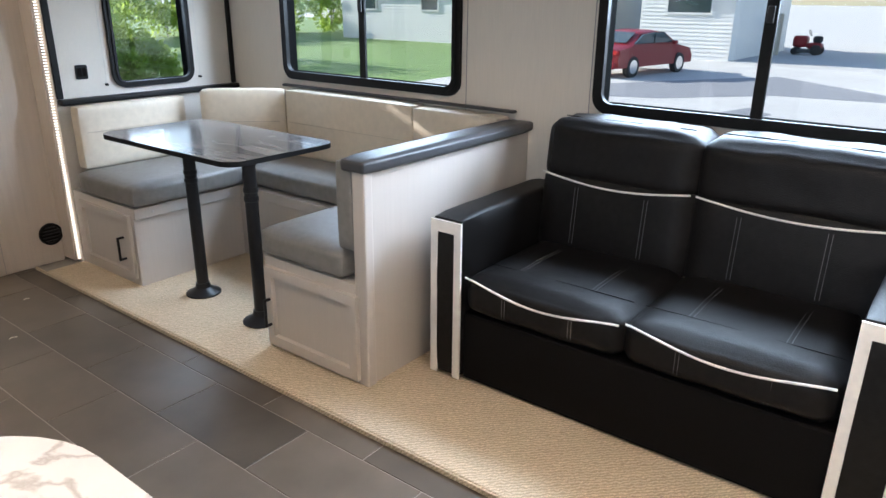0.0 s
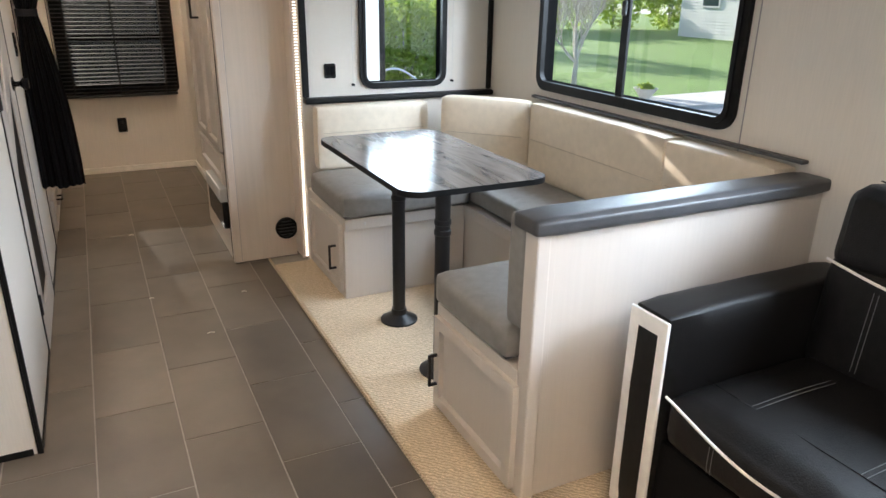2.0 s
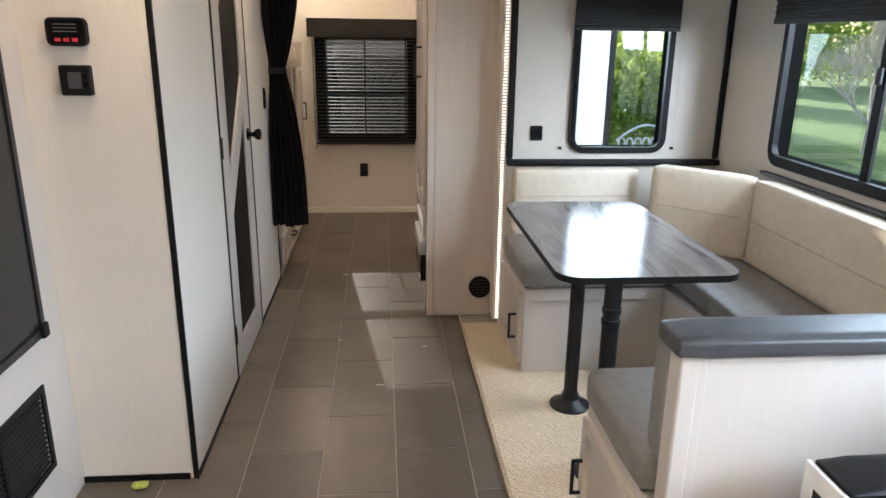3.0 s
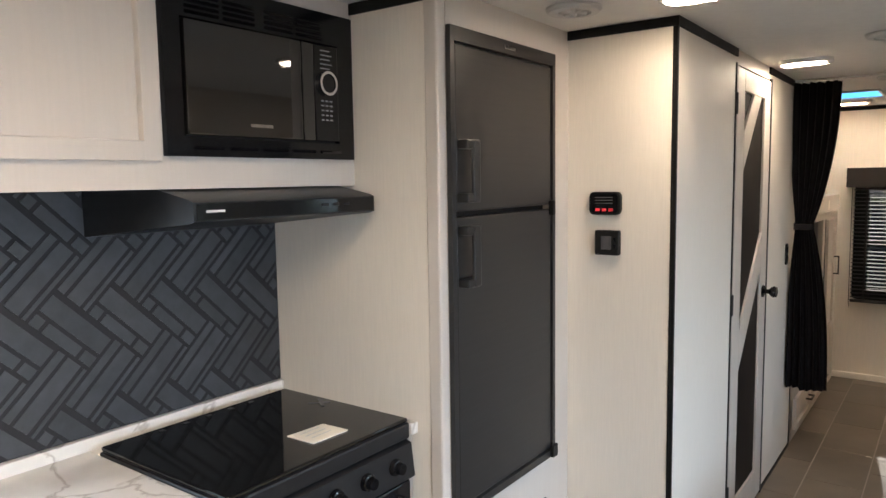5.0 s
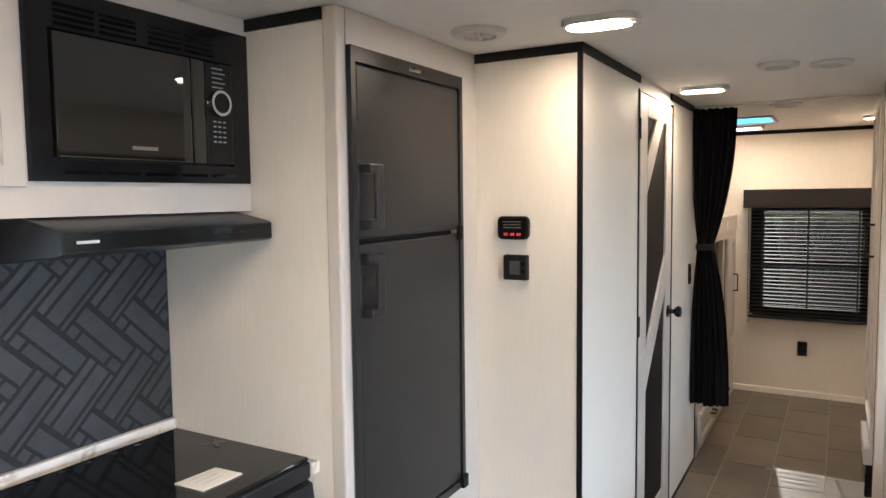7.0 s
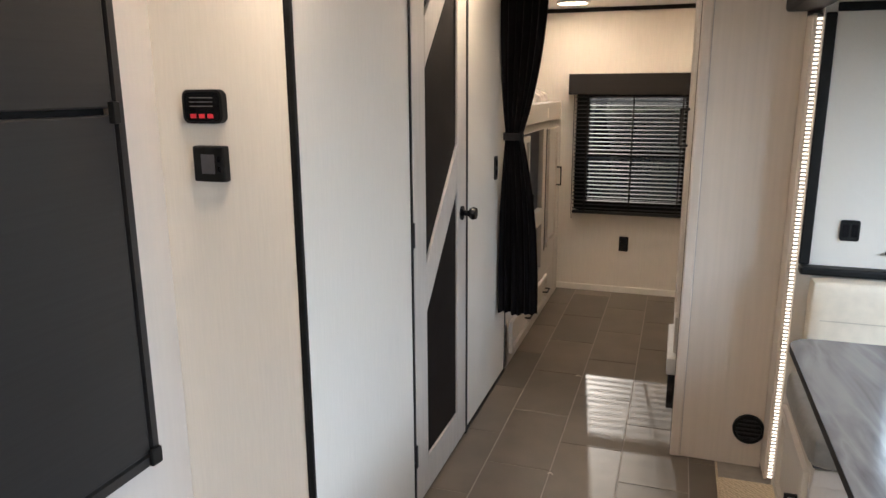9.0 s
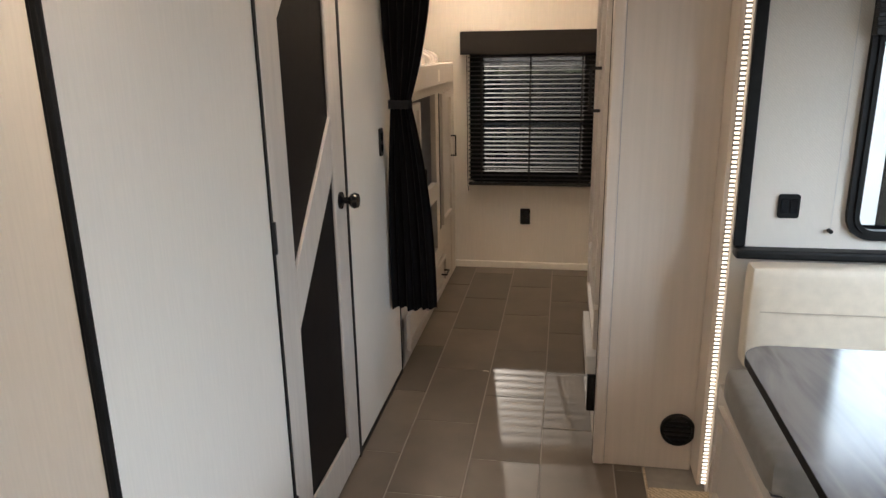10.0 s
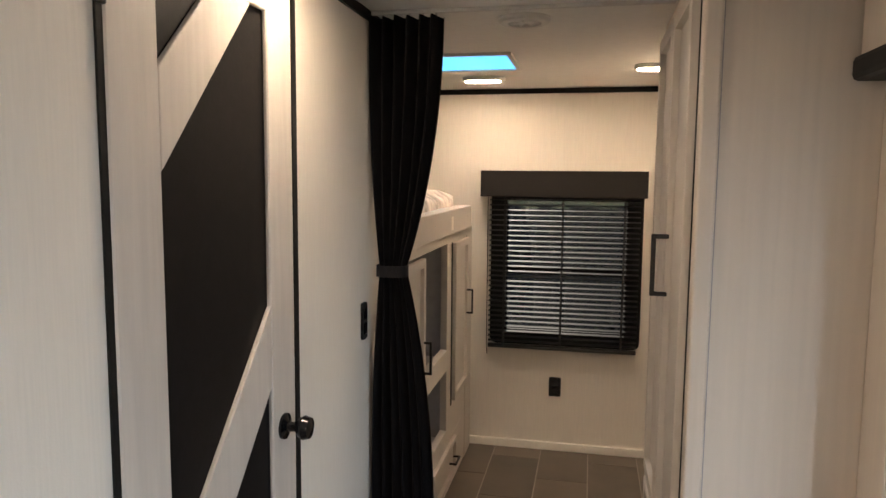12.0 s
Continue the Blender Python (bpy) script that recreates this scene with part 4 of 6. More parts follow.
# ---- curtain ----
def curtain():
    c = thing("curtain", (0.09, 1.98, 0.40), "black curtain tied back on a ceiling track", "curtain")
    bm = bmesh.new()
    rows, cols = 60, 72
    grid = []
    for i in range(rows + 1):
        u = i / rows
        z = 2.10 - u * (2.10 - 0.40)
        tie = 0.455
        if u < tie:
            k = (1 - u / tie)
            half = 0.045 + (0.125 - 0.045) * (1 - (1 - k) ** 2.2)
        else:
            k = (u - tie) / (1 - tie)
            half = 0.045 + (0.112 - 0.045) * (1 - (1 - k) ** 2.4)
        cx = 0.074 + (half - 0.045) * 0.42
        row = []
        for j in range(cols + 1):
            v = j / cols
            amp = (0.026 + 0.006 * math.sin(3 * v + u * 2)) * (1 - 0.35 * u) * (0.42 + 0.58 * min(1.0, abs(u - tie) / 0.22))
            x = cx - half + 2 * half * v
            y = 1.98 + amp * math.sin(2 * math.pi * v * 6.5 + 0.9 * math.sin(3 * u)) + 0.012 * math.sin(2 * math.pi * v * 3 + 2)
            row.append(bm.verts.new((x, y, z + 0.006 * math.sin(9 * v) * u)))
        grid.append(row)
    for p, q in zip(grid, grid[1:]):
        for j in range(cols):
            bm.faces.new((p[j], p[j + 1], q[j + 1], q[j]))
    bmesh.ops.solidify(bm, geom=bm.faces[:], thickness=0.0025)
    bmesh.ops.recalc_face_normals(bm, faces=bm.faces)
    part("fabric", bm, CURTAIN, c)
    band = ring(rounded(0.023, 0.125, 1.947, 2.013, 0.03), rounded(0.027, 0.121, 1.951, 2.009, 0.027), "z", 1.302, 1.338)
    part("tieback", band, CURTAIN, c, "black fabric tieback")
    for k in range(6):
        x = 0.0 + 0.042 * k
        part("hook", tube([(x, 1.98, 2.095), (x, 1.985, 2.115)], 0.003, 6), CHROME, c)
    t = thing("curtain_track", (0.45, 1.98, 2.10), "white ceiling curtain track across the corridor", "track")
    part("rail", box(0.002, 0.90, 1.972, 1.988, 2.108, CEIL_Z - 0.0005, 0.002), GREY_PLASTIC, t)


curtain()


# ---- bunks ----
def bunks():
    b = thing("bunk_bed_cabinet", (-0.2, 3.1, 0.0), "white built-in bunk unit with doors and drawers", "bunk bed")
    part("top_rail", box(-0.03, 0.05, 2.165, 3.60, 1.345, 1.463, 0.006), CAB, b, "bunk rail")
    part("under_rail", box(-0.03, 0.006, 2.165, 3.80, 1.29, 1.343, 0.003), CAB, b)
    part("rear_post", box(-0.03, 0.006, 3.72, 3.90, 0.0, 1.333, 0.003), CAB, b)
    part("post", box(-0.03, 0.004, 3.20, 3.28, 0.02, 1.29, 0.003), CAB, b)
    part("post", box(-0.03, 0.004, 2.165, 2.22, 0.02, 1.29, 0.003), CAB, b)
    part("middle_rail", box(-0.03, 0.006, 2.22, 3.20, 0.655, 0.76, 0.003), CAB, b)
    part("lower_rail", box(-0.03, 0.006, 2.22, 3.20, 0.27, 0.345, 0.003), CAB, b)
    part("bottom_panel", box(-0.03, 0.004, 2.165, 3.72, 0.002, 0.27, 0.003), CAB, b)
    part("rear_panel", box(-0.031, 0.003, 3.28, 3.72, 0.27, 1.29, 0.002), CAB, b)
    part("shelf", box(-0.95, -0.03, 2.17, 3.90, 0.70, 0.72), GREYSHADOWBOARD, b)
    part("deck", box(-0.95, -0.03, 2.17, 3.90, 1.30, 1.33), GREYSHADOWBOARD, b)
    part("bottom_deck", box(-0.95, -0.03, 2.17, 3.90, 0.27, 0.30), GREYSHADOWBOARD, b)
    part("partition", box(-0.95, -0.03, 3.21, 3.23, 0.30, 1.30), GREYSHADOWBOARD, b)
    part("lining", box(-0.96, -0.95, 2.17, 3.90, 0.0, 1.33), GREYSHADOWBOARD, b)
    d = shaker_door(b, "x", 0.006, 1, 3.33, 3.70, 0.46, 1.28, rail=0.05)
    bar_handle(d, "x", 0.024, 1, 3.66, 0.86, 0.99)
    part("door_gap", box(0.0032, 0.0055, 3.30, 3.325, 0.44, 1.285), BLACK_TRIM, b)
    d = shaker_door(b, "x", 0.006, 1, 2.23, 2.66, 0.77, 1.28, rail=0.05)
    bar_handle(d, "x", 0.024, 1, 2.63, 0.80, 0.93)
    for a, e in ((2.27, 2.80), (2.86, 3.40)):
        w = shaker_door(b, "x", 0.004, 1, a, e, 0.06, 0.25, rail=0.035, name="drawer")
        bar_handle(w, "x", 0.022, 1, 0.16, (a + e) / 2 + 0.1, (a + e) / 2 + 0.2, along="u")
    for y in (2.7, 3.5):
        part("rail_screw", lathe([(0.006, 0), (0.005, 0.002)], (0.0505, y, 1.41), "x", 10), GREY_PLASTIC, b)
    part("warning_tag", box(0.0502, 0.0508, 3.05, 3.10, 1.365, 1.43), PAPER, b, "small cream printed tag")
    m = thing("bunk_mattress", (-0.5, 3.0, 1.33), "thin patterned mattress on the upper bunk", "mattress")
    part("cover", cushion(-0.94, -0.035, 2.18, 3.60, 1.335, 1.535, 0.05, 0.015, 14, 0.012), BEDDING, m)


bunks()

# ---- kitchen ----
FP = -0.78   # side panel beside the range
FX = -0.385  # face of the fridge cabinet


def fridge_cabinet():
    c = thing("fridge_cabinet", (-0.7, -0.4, 0.0), "white built-in cabinet around the fridge", "cabinet")
    part("side_panel", box(KW + 0.001, -0.425, FP, FP + 0.02, 0.0, CEIL_Z - 0.002, 0.002), WALL, c, "off-white linen side panel")
    part("corner_post", box(-0.43, FX, FP - 0.004, FP + 0.036, 0.0, CEIL_Z - 0.002, 0.006), CAB, c)
    fr = wall_with_holes("x", FX - 0.02, FX, FP + 0.036, -0.001, 0.0, CEIL_Z - 0.002, [(-0.725, -0.15, 0.66, 1.985), (-0.70, -0.20, 0.205, 0.46)])
    part("face_frame", fr, CAB, c)
    bm = bmesh.new()
    box(KW + 0.001, -0.432, FP - 0.008, FP - 0.0005, CEIL_Z - 0.035, CEIL_Z - 0.003, into=bm)
    part("top_strip", bm, BLACK_TRIM, c)
    g = thing("fridge_vent", (FX, -0.45, 0.2), "black louvred vent under the fridge", "vent")
    part("frame", ring([(-0.72, 0.19), (-0.18, 0.19), (-0.18, 0.475), (-0.72, 0.475)], [(-0.70, 0.21), (-0.20, 0.21), (-0.20, 0.455), (-0.70, 0.455)], "x", FX + 0.0005, FX + 0.008), BLACK_TRIM, g)
    part("backing", box(FX - 0.03, FX - 0.022, -0.71, -0.19, 0.20, 0.465), BLACK_TRIM, g)
    part("divider", box(FX - 0.012, FX + 0.007, -0.457, -0.443, 0.21, 0.455, 0.001, 1), BLACK_TRIM, g)
    for a, b in ((-0.70, -0.457), (-0.443, -0.20)):
        for k in range(14):
            z = 0.219 + 0.0172 * k
            part("slat", prism([(FX - 0.014, z + 0.005), (FX + 0.003, z - 0.004), (FX + 0.003, z - 0.001), (FX - 0.014, z + 0.008)], "y", a, b), BLACK_METAL, g)


fridge_cabinet()


def fridge():
    f = thing("refrigerator", (-0.7, -0.435, 0.62), "dark grey two-door built-in refrigerator", "refrigerator")
    y0, y1, z0, z1 = -0.745, -0.130, 0.622, 2.022
    part("body", box(-1.0, FX - 0.021, -0.722, -0.153, 0.662, 1.982), BLACK_TRIM, f)
    part("trim_frame", ring([(y0, z0), (y1, z0), (y1, z1), (y0, z1)], [(y0 + 0.02, z0 + 0.025), (y1 - 0.02, z0 + 0.025), (y1 - 0.02, z1 - 0.04), (y0 + 0.02, z1 - 0.04)], "x", FX + 0.0005, FX + 0.016), FRIDGE, f, "dark metal trim frame")
    for a, b in ((z0 + 0.03, 1.500), (1.515, z1 - 0.045)):
        d = part("door", box(FX - 0.018, FX + 0.012, y0 + 0.026, y1 - 0.026, a, b, 0.005), FRIDGE, f, "dark grey metal fridge door")
        hz = (1.30, 1.475) if a < 1 else (1.54, 1.715)
        h = bmesh.new()
        yh = y0 + 0.075
        box(FX + 0.0405, FX + 0.052, yh - 0.018, yh + 0.018, hz[0], hz[1], 0.005, 2, into=h)
        box(FX + 0.0122, FX + 0.05, yh - 0.045, yh + 0.018, hz[0], hz[0] + 0.026, 0.005, 2, into=h)
        box(FX + 0.0122, FX + 0.05, yh - 0.045, yh + 0.018, hz[1] - 0.026, hz[1], 0.005, 2, into=h)
        part("handle", h, FRIDGE, d, "dark grey bracket handle")
    part("latch", box(FX + 0.0122, FX + 0.03, y1 - 0.045, y1 - 0.024, 1.48, 1.53, 0.003), BLACK_TRIM, f)
    part("hinge", box(FX + 0.0162, FX + 0.03, y1 - 0.04, y1 - 0.004, z0 + 0.0, z0 + 0.045, 0.004), BLACK_TRIM, f)
    part("badge", box(FX + 0.0162, FX + 0.018, -0.46, -0.40, z1 - 0.026, z1 - 0.014, 0.001, 1), CHROME, f, "plain silver badge")


fridge()


def upper_cabinets():
    ux = -0.70
    u = thing("upper_cabinet", (-0.86, -1.6, 1.59), "white wood-grain upper kitchen cabinet", "cabinet")
    part("face", wall_with_holes("x", ux - 0.02, ux, -3.05, FP - 0.0005, 1.592, CEIL_Z - 0.002, [(-1.375, -0.825, 1.69, 2.05)]), CAB, u)
    part("bottom", box(KW + 0.001, ux - 0.021, -3.05, FP - 0.0005, 1.593, 1.61), CAB, u)
    part("end_panel", box(KW + 0.001, ux - 0.021, -3.05, -3.03, 1.611, CEIL_Z - 0.003), CAB, u)
    for a, b, hy in ((-1.818, -1.415, -1.785), (-2.225, -1.825, -1.86), (-2.635, -2.232, -2.6)):
        d = shaker_door(u, "x", ux + 0.0005, 1, a, b, 1.655, 2.085, rail=0.06)
        bar_handle(d, "x", ux + 0.0185, 1, hy, 1.80, 1.925, r=0.006)

    m = thing("microwave_oven", (-0.85, -1.10, 1.67), "black built-in microwave with trim kit", "microwave")
    y0, y1, z0, z1 = -1.402, -0.798, 1.667, 2.068
    x = ux + 0.0005
    part("body", box(KW + 0.01, ux - 0.001, -1.37, -0.83, 1.70, 2.04), BLACK_TRIM, m)
    part("trim_frame", ring([(y0, z0), (y1, z0), (y1, z1), (y0, z1)], [(y0 + 0.045, z0 + 0.045), (y1 - 0.060, z0 + 0.045), (y1 - 0.060, z1 - 0.085), (y0 + 0.045, z1 - 0.085)], "x", x, x + 0.018), BLACK_GLOSS, m, "glossy black trim frame")
    part("door", box(x, x + 0.026, y0 + 0.050, y1 - 0.202, z0 + 0.05, z1 - 0.09, 0.004), MIRROR_BLACK, m, "glossy black glass door")
    part("door_edge", box(x, x + 0.0255, y1 - 0.200, y1 - 0.158, z0 + 0.05, z1 - 0.09, 0.003), MIRROR_BLACK, m, "mirror-black vertical door edge")
    part("control_panel", box(x, x + 0.023, y1 - 0.155, y1 - 0.064, z0 + 0.05, z1 - 0.09, 0.003), BLACK_GLOSS, m)
    yc = y1 - 0.1095
    part("dial", ring([(yc + 0.033 * math.cos(2 * math.pi * k / 28), 1.875 + 0.033 * math.sin(2 * math.pi * k / 28)) for k in range(28)],
                      [(yc + 0.026 * math.cos(2 * math.pi * k / 28), 1.875 + 0.026 * math.sin(2 * math.pi * k / 28)) for k in range(28)], "x", x + 0.0232, x + 0.034), CHROME, m, "chrome dial ring")
    part("dial_centre", prism([(yc + 0.0255 * math.cos(2 * math.pi * k / 24), 1.875 + 0.0255 * math.sin(2 * math.pi * k / 24)) for k in range(24)], "x", x + 0.0232, x + 0.031), BLACK_GLOSS, m)
    for k in range(5):
        part("display_line", box(x + 0.0232, x + 0.0238, yc - 0.022, yc + (0.022 if k % 2 else 0.014), 1.962 - 0.012 * k, 1.965 - 0.012 * k), KEYPRINT, m)
    for r in range(5):
        for q in range(3):
            part("key", box(x + 0.0232, x + 0.0238, yc - 0.022 + 0.016 * q, yc - 0.012 + 0.016 * q, 1.825 - 0.013 * r, 1.829 - 0.013 * r), KEYPRINT, m)
    part("badge", box(x + 0.0262, x + 0.027, -1.175, -1.105, z0 + 0.075, z0 + 0.083), CHROME, m, "plain silver badge")
    for g in range(4):
        for k in range(4):
            a = y0 + 0.06 + 0.105 * g + (0.02 if g > 1 else 0)
            part("louvre", prism([(x + 0.0182, z1 - 0.030 - 0.013 * k), (x + 0.023, z1 - 0.034 - 0.013 * k), (x + 0.0182, z1 - 0.038 - 0.013 * k)], "y", a, a + 0.09), BLACK_GLOSS, m)
    for g in range(5):
        a = y0 + 0.07 + 0.1 * g
        part("lower_louvre", prism([(x + 0.0182, z0 + 0.024), (x + 0.022, z0 + 0.020), (x + 0.0182, z0 + 0.016)], "y", a, a + 0.08), BLACK_GLOSS, m)

    h = thing("range_hood", (-0.8, -1.09, 1.50), "black range hood under the upper cabinet", "range hood")
    body = prism([(KW + 0.001, 1.47), (-0.60, 1.515), (-0.585, 1.52), (-0.585, 1.562), (-0.60, 1.568), (-0.72, 1.5915), (KW + 0.001, 1.5915)], "y", -1.41, -0.825, 0.0)
    part("body", body, BLACK_METAL, h)
    part("front_strip", box(-0.5848, -0.582, -1.402, -0.833, 1.523, 1.56, 0.001, 1), BLACK_GLOSS, h)
    for y in (-1.02, -0.98, -0.94):
        part("button", box(-0.5818, -0.579, y - 0.012, y + 0.012, 1.541, 1.548, 0.001, 1), BLACK_METAL, h)
    part("badge", box(-0.5818, -0.5812, -1.38, -1.33, 1.539, 1.545), WHITEPRINT, h, "plain pale badge")


upper_cabinets()


def base_cabinets():
    b = thing("base_cabinet", (-0.75, -1.8, 0.0), "white base kitchen cabinet with rounded peninsula", "cabinet")
    part("body", box(KW + 0.001, -0.50, -2.25, -1.445, 0.0, 0.875, 0.003), CAB, b)
    part("peninsula_body", box(-0.49, -0.20, -2.2, -1.66, 0.0, 0.875, 0.006), CAB, b)
    part("filler_panel", box(KW + 0.001, -0.50, FP - 0.034, FP - 0.001, 0.0, 0.875), CAB, b)
    t = thing("worktop", (-0.75, -1.5, 0.85), "white marble-look laminate kitchen worktop", "worktop")
    pts = [(KW + 0.022, -1.442), (KW + 0.022, -2.28)]
    cx, cy, r = -0.29, -1.795, 0.20
    pts += [(cx + r, -2.28)] + [(cx + r * math.cos(radians(a)), cy + r * math.sin(radians(a))) for a in range(0, 91, 10)] + [(-0.49, cy + r), (-0.49, -1.442)]
    part("slab", prism(pts, "z", 0.848, 0.882, 0.0), COUNTER, t)
    part("range_end", box(KW + 0.022, -0.475, FP - 0.032, FP - 0.001, 0.848, 0.882, 0.003), COUNTER, t)
    part("back_strip", box(KW + 0.001, KW + 0.0215, -2.28, FP - 0.001, 0.848, 0.915, 0.003), COUNTER, t)
    part("rear_strip", box(KW + 0.022, KW + 0.06, -1.441, FP - 0.0325, 0.848, 0.882, 0.002), COUNTER, t)
    t.matrix_world = Matrix.Translation((0, 0, 0.03)) @ t.matrix_world


base_cabinets()


def cooking_range():
    s = thing("gas_range", (-0.75, -1.1, 0.0), "black gas range with closed glass cover", "stove")
    y0, y1 = -1.438, FP - 0.035
    part("body", box(-1.005, -0.50, y0, y1, -0.0295, 0.84, 0.004), BLACK_METAL, s)
    part("cooktop", box(-1.006, -0.478, y0, y1, 0.842, 0.888, 0.006), BLACK_METAL, s)
    part("glass_cover", box(-1.002, -0.482, y0 + 0.004, y1 - 0.004, 0.890, 0.902, 0.004), BLACK_GLASS, s, "glossy black glass cover")
    for k in range(5):
        y = y0 + 0.16 + 0.075 * k
        part("cover_hinge", box(-0.982, -0.968, y - 0.009, y + 0.009, 0.9022, 0.9038, 0.001, 1), BLACK_METAL, s)
    part("control_fascia", prism([(-0.50, 0.74), (-0.462, 0.735), (-0.474, 0.83), (-0.50, 0.84)], "y", y0, y1), BLACK_METAL, s)
    for k in range(5):
        y = y0 + 0.08 + 0.115 * k
        part("knob", lathe([(0.024, 0), (0.022, 0.012), (0.017, 0.014), (0.015, 0.03)], (-0.466, y, 0.787), "x", 20), BLACK_GLOSS, s)
    part("oven_door", box(-0.50, -0.47, y0 + 0.01, y1 - 0.01, 0.25, 0.725, 0.005), BLACK_GLOSS, s)
    bm = tube([(-0.470, y0 + 0.06, 0.69), (-0.435, y0 + 0.06, 0.69), (-0.435, y1 - 0.06, 0.69), (-0.470, y1 - 0.06, 0.69)], 0.008, 10)
    part("oven_handle", bm, CHROME, s, "metal oven handle")
    k = thing("booklet", (-0.67, -1.05, 0.902), "cream paper booklet on the glass cover", "booklet")
    part("cover", prism([(-0.735, -1.105), (-0.725, -0.985), (-0.635, -0.98), (-0.64, -1.10)], "z", 0.9022, 0.906), PAPER, k)
    for q in range(3):
        part("text_bar", box(-0.715 + 0.022 * q, -0.711 + 0.022 * q, -1.08, -1.01, 0.9062, 0.9065), WHITEPRINT, k)
    m = thing("cover_sticker", (-0.79, -0.86, 0.902), "small grey sticker on the glass cover", "sticker")
    st = prism([(-0.82, -0.885), (-0.812, -0.893), (-0.765, -0.845), (-0.773, -0.837)], "z", 0.9022, 0.9032)
    prism([(-0.765, -0.885), (-0.757, -0.877), (-0.812, -0.837), (-0.82, -0.845)], "z", 0.9033, 0.9043, into=st)
    part("cross", st, THREAD, m)
    s.matrix_world = Matrix.Translation((0, 0, 0.03)) @ s.matrix_world
    k.matrix_world = Matrix.Translation((0.085, -0.012, 0.03)) @ k.matrix_world
    m.matrix_world = Matrix.Translation((0, 0, 0.03)) @ m.matrix_world


cooking_range()


def faucet():
    f = thing("kitchen_faucet", (-0.80, -1.95, 0.882), "black high-arc kitchen faucet on the worktop", "faucet")
    part("base", lathe([(0.03, 0), (0.03, 0.01), (0.02, 0.02), (0.018, 0.08)], (-0.90, -1.98, 0.882)), BLACK_METAL, f)
    pts = [(-0.90, -1.98, 0.95), (-0.90, -1.98, 1.04)]
    pts += [(-0.90 + (0.10 - 0.10 * math.cos(radians(a))) * 1.0, -1.98 + 0.07 * (1 - math.cos(radians(a))), 1.04 + 0.11 * math.sin(radians(a))) for a in range(10, 181, 10)]
    pts += [(-0.70, -1.84, 0.99)]
    part("spout", tube(pts, 0.012, 12), BLACK_METAL, f)
    part("lever", tube([(-0.88, -2.0, 0.93), (-0.83, -2.03, 0.97)], 0.006, 8), BLACK_METAL, f)
    f.matrix_world = Matrix.Translation((0, 0, 0.03)) @ f.matrix_world


faucet()


def kitchen_blind():
    b = thing("window_blind", (KW, -2.2, 1.58), "raised blind with ribbed charcoal head box", "blind", "window blinds")
    part("head_box", box(KW + 0.03, KW + 0.115, -2.75, -1.69, 1.515, 1.588, 0.004), VALANCE, b)
    for k in range(4):
        part("rib", box(KW + 0.1152, KW + 0.118, -2.745, -1.695, 1.535 + 0.013 * k, 1.539 + 0.013 * k), BLIND_GREY, b)
    part("lower_rail", box(KW + 0.03, KW + 0.11, -2.75, -1.69, 1.465, 1.5145, 0.004), BLIND_GREY, b, "silver-grey lower rail")


kitchen_blind()


# ---- control panels ----
def controls():
    p = thing("tank_monitor_panel", (-0.235, 0.0, 1.5), "black monitor panel with red indicator switches", "control panel")
    part("case", prism(rounded(-0.293, -0.180, 1.475, 1.555, 0.018, 4), "y", -0.020, -0.0005), BLACK_TRIM, p)
    part("face", prism(rounded(-0.285, -0.188, 1.482, 1.549, 0.012, 4), "y", -0.0225, -0.0202), BLACK_GLOSS, p)
    for k in range(3):
        part("rocker", box(-0.268 + 0.024 * k, -0.252 + 0.024 * k, -0.026, -0.0227, 1.488, 1.498, 0.001, 1), REDLIGHT, p, "red lit rocker switch")
    for k in range(3):
        part("text_bar", box(-0.27, -0.205, -0.0230, -0.0226, 1.515 + 0.010 * k, 1.517 + 0.010 * k), THREAD, p)
    t = thing("thermostat", (-0.225, 0.0, 1.38), "black square wall thermostat with grey display", "thermostat")
    part("case", box(-0.270, -0.182, -0.028, -0.0005, 1.335, 1.422, 0.005), BLACK_TRIM, t)
    part("screen", box(-0.245, -0.207, -0.0300, -0.0282, 1.355, 1.402, 0.001, 1), SCREEN, t, "grey display")
    for k in range(2):
        part("button", box(-0.200, -0.190, -0.0305, -0.0282, 1.36 + 0.024 * k, 1.374 + 0.024 * k, 0.001, 1), BLACK_GLOSS, t)


controls()


# ---- ceiling fittings ----
def ceiling_light(x, y, glowing):
    c = thing("ceiling_light", (x, y, CEIL_Z), "lit oblong ceiling light with white rim", "ceiling light", "ceiling lights")
    part("rim", ring(rounded(x - 0.115, x + 0.105, y - 0.062, y + 0.062, 0.05), rounded(x - 0.102, x + 0.078, y - 0.052, y + 0.052, 0.042), "z", CEIL_Z - 0.020, CEIL_Z - 0.0005), GREY_PLASTIC, c)
    part("diffuser", prism(rounded(x - 0.1018, x + 0.0778, y - 0.0518, y + 0.0518, 0.042), "z", CEIL_Z - 0.0205, CEIL_Z - 0.004), glowing, c, "glowing warm diffuser")
    part("switch", box(x + 0.082, x + 0.098, y - 0.008, y + 0.008, CEIL_Z - 0.027, CEIL_Z - 0.0202, 0.002), GREY_PLASTIC, c)


# the last three are unseen fill lamps, added to brighten kitchen and sofa
for lx, ly in ((0.15, -0.26), (0.18, 1.25), (0.135, 3.47), (0.97, 3.17), (0.15, -1.85), (0.62, -2.0), (0.15, -3.1), (0.72, -2.85)):
    ceiling_light(lx, ly, LAMPGLOW_REAR if ly > 2 else LAMPGLOW_FILL if ly < -2.5 else LAMPGLOW)


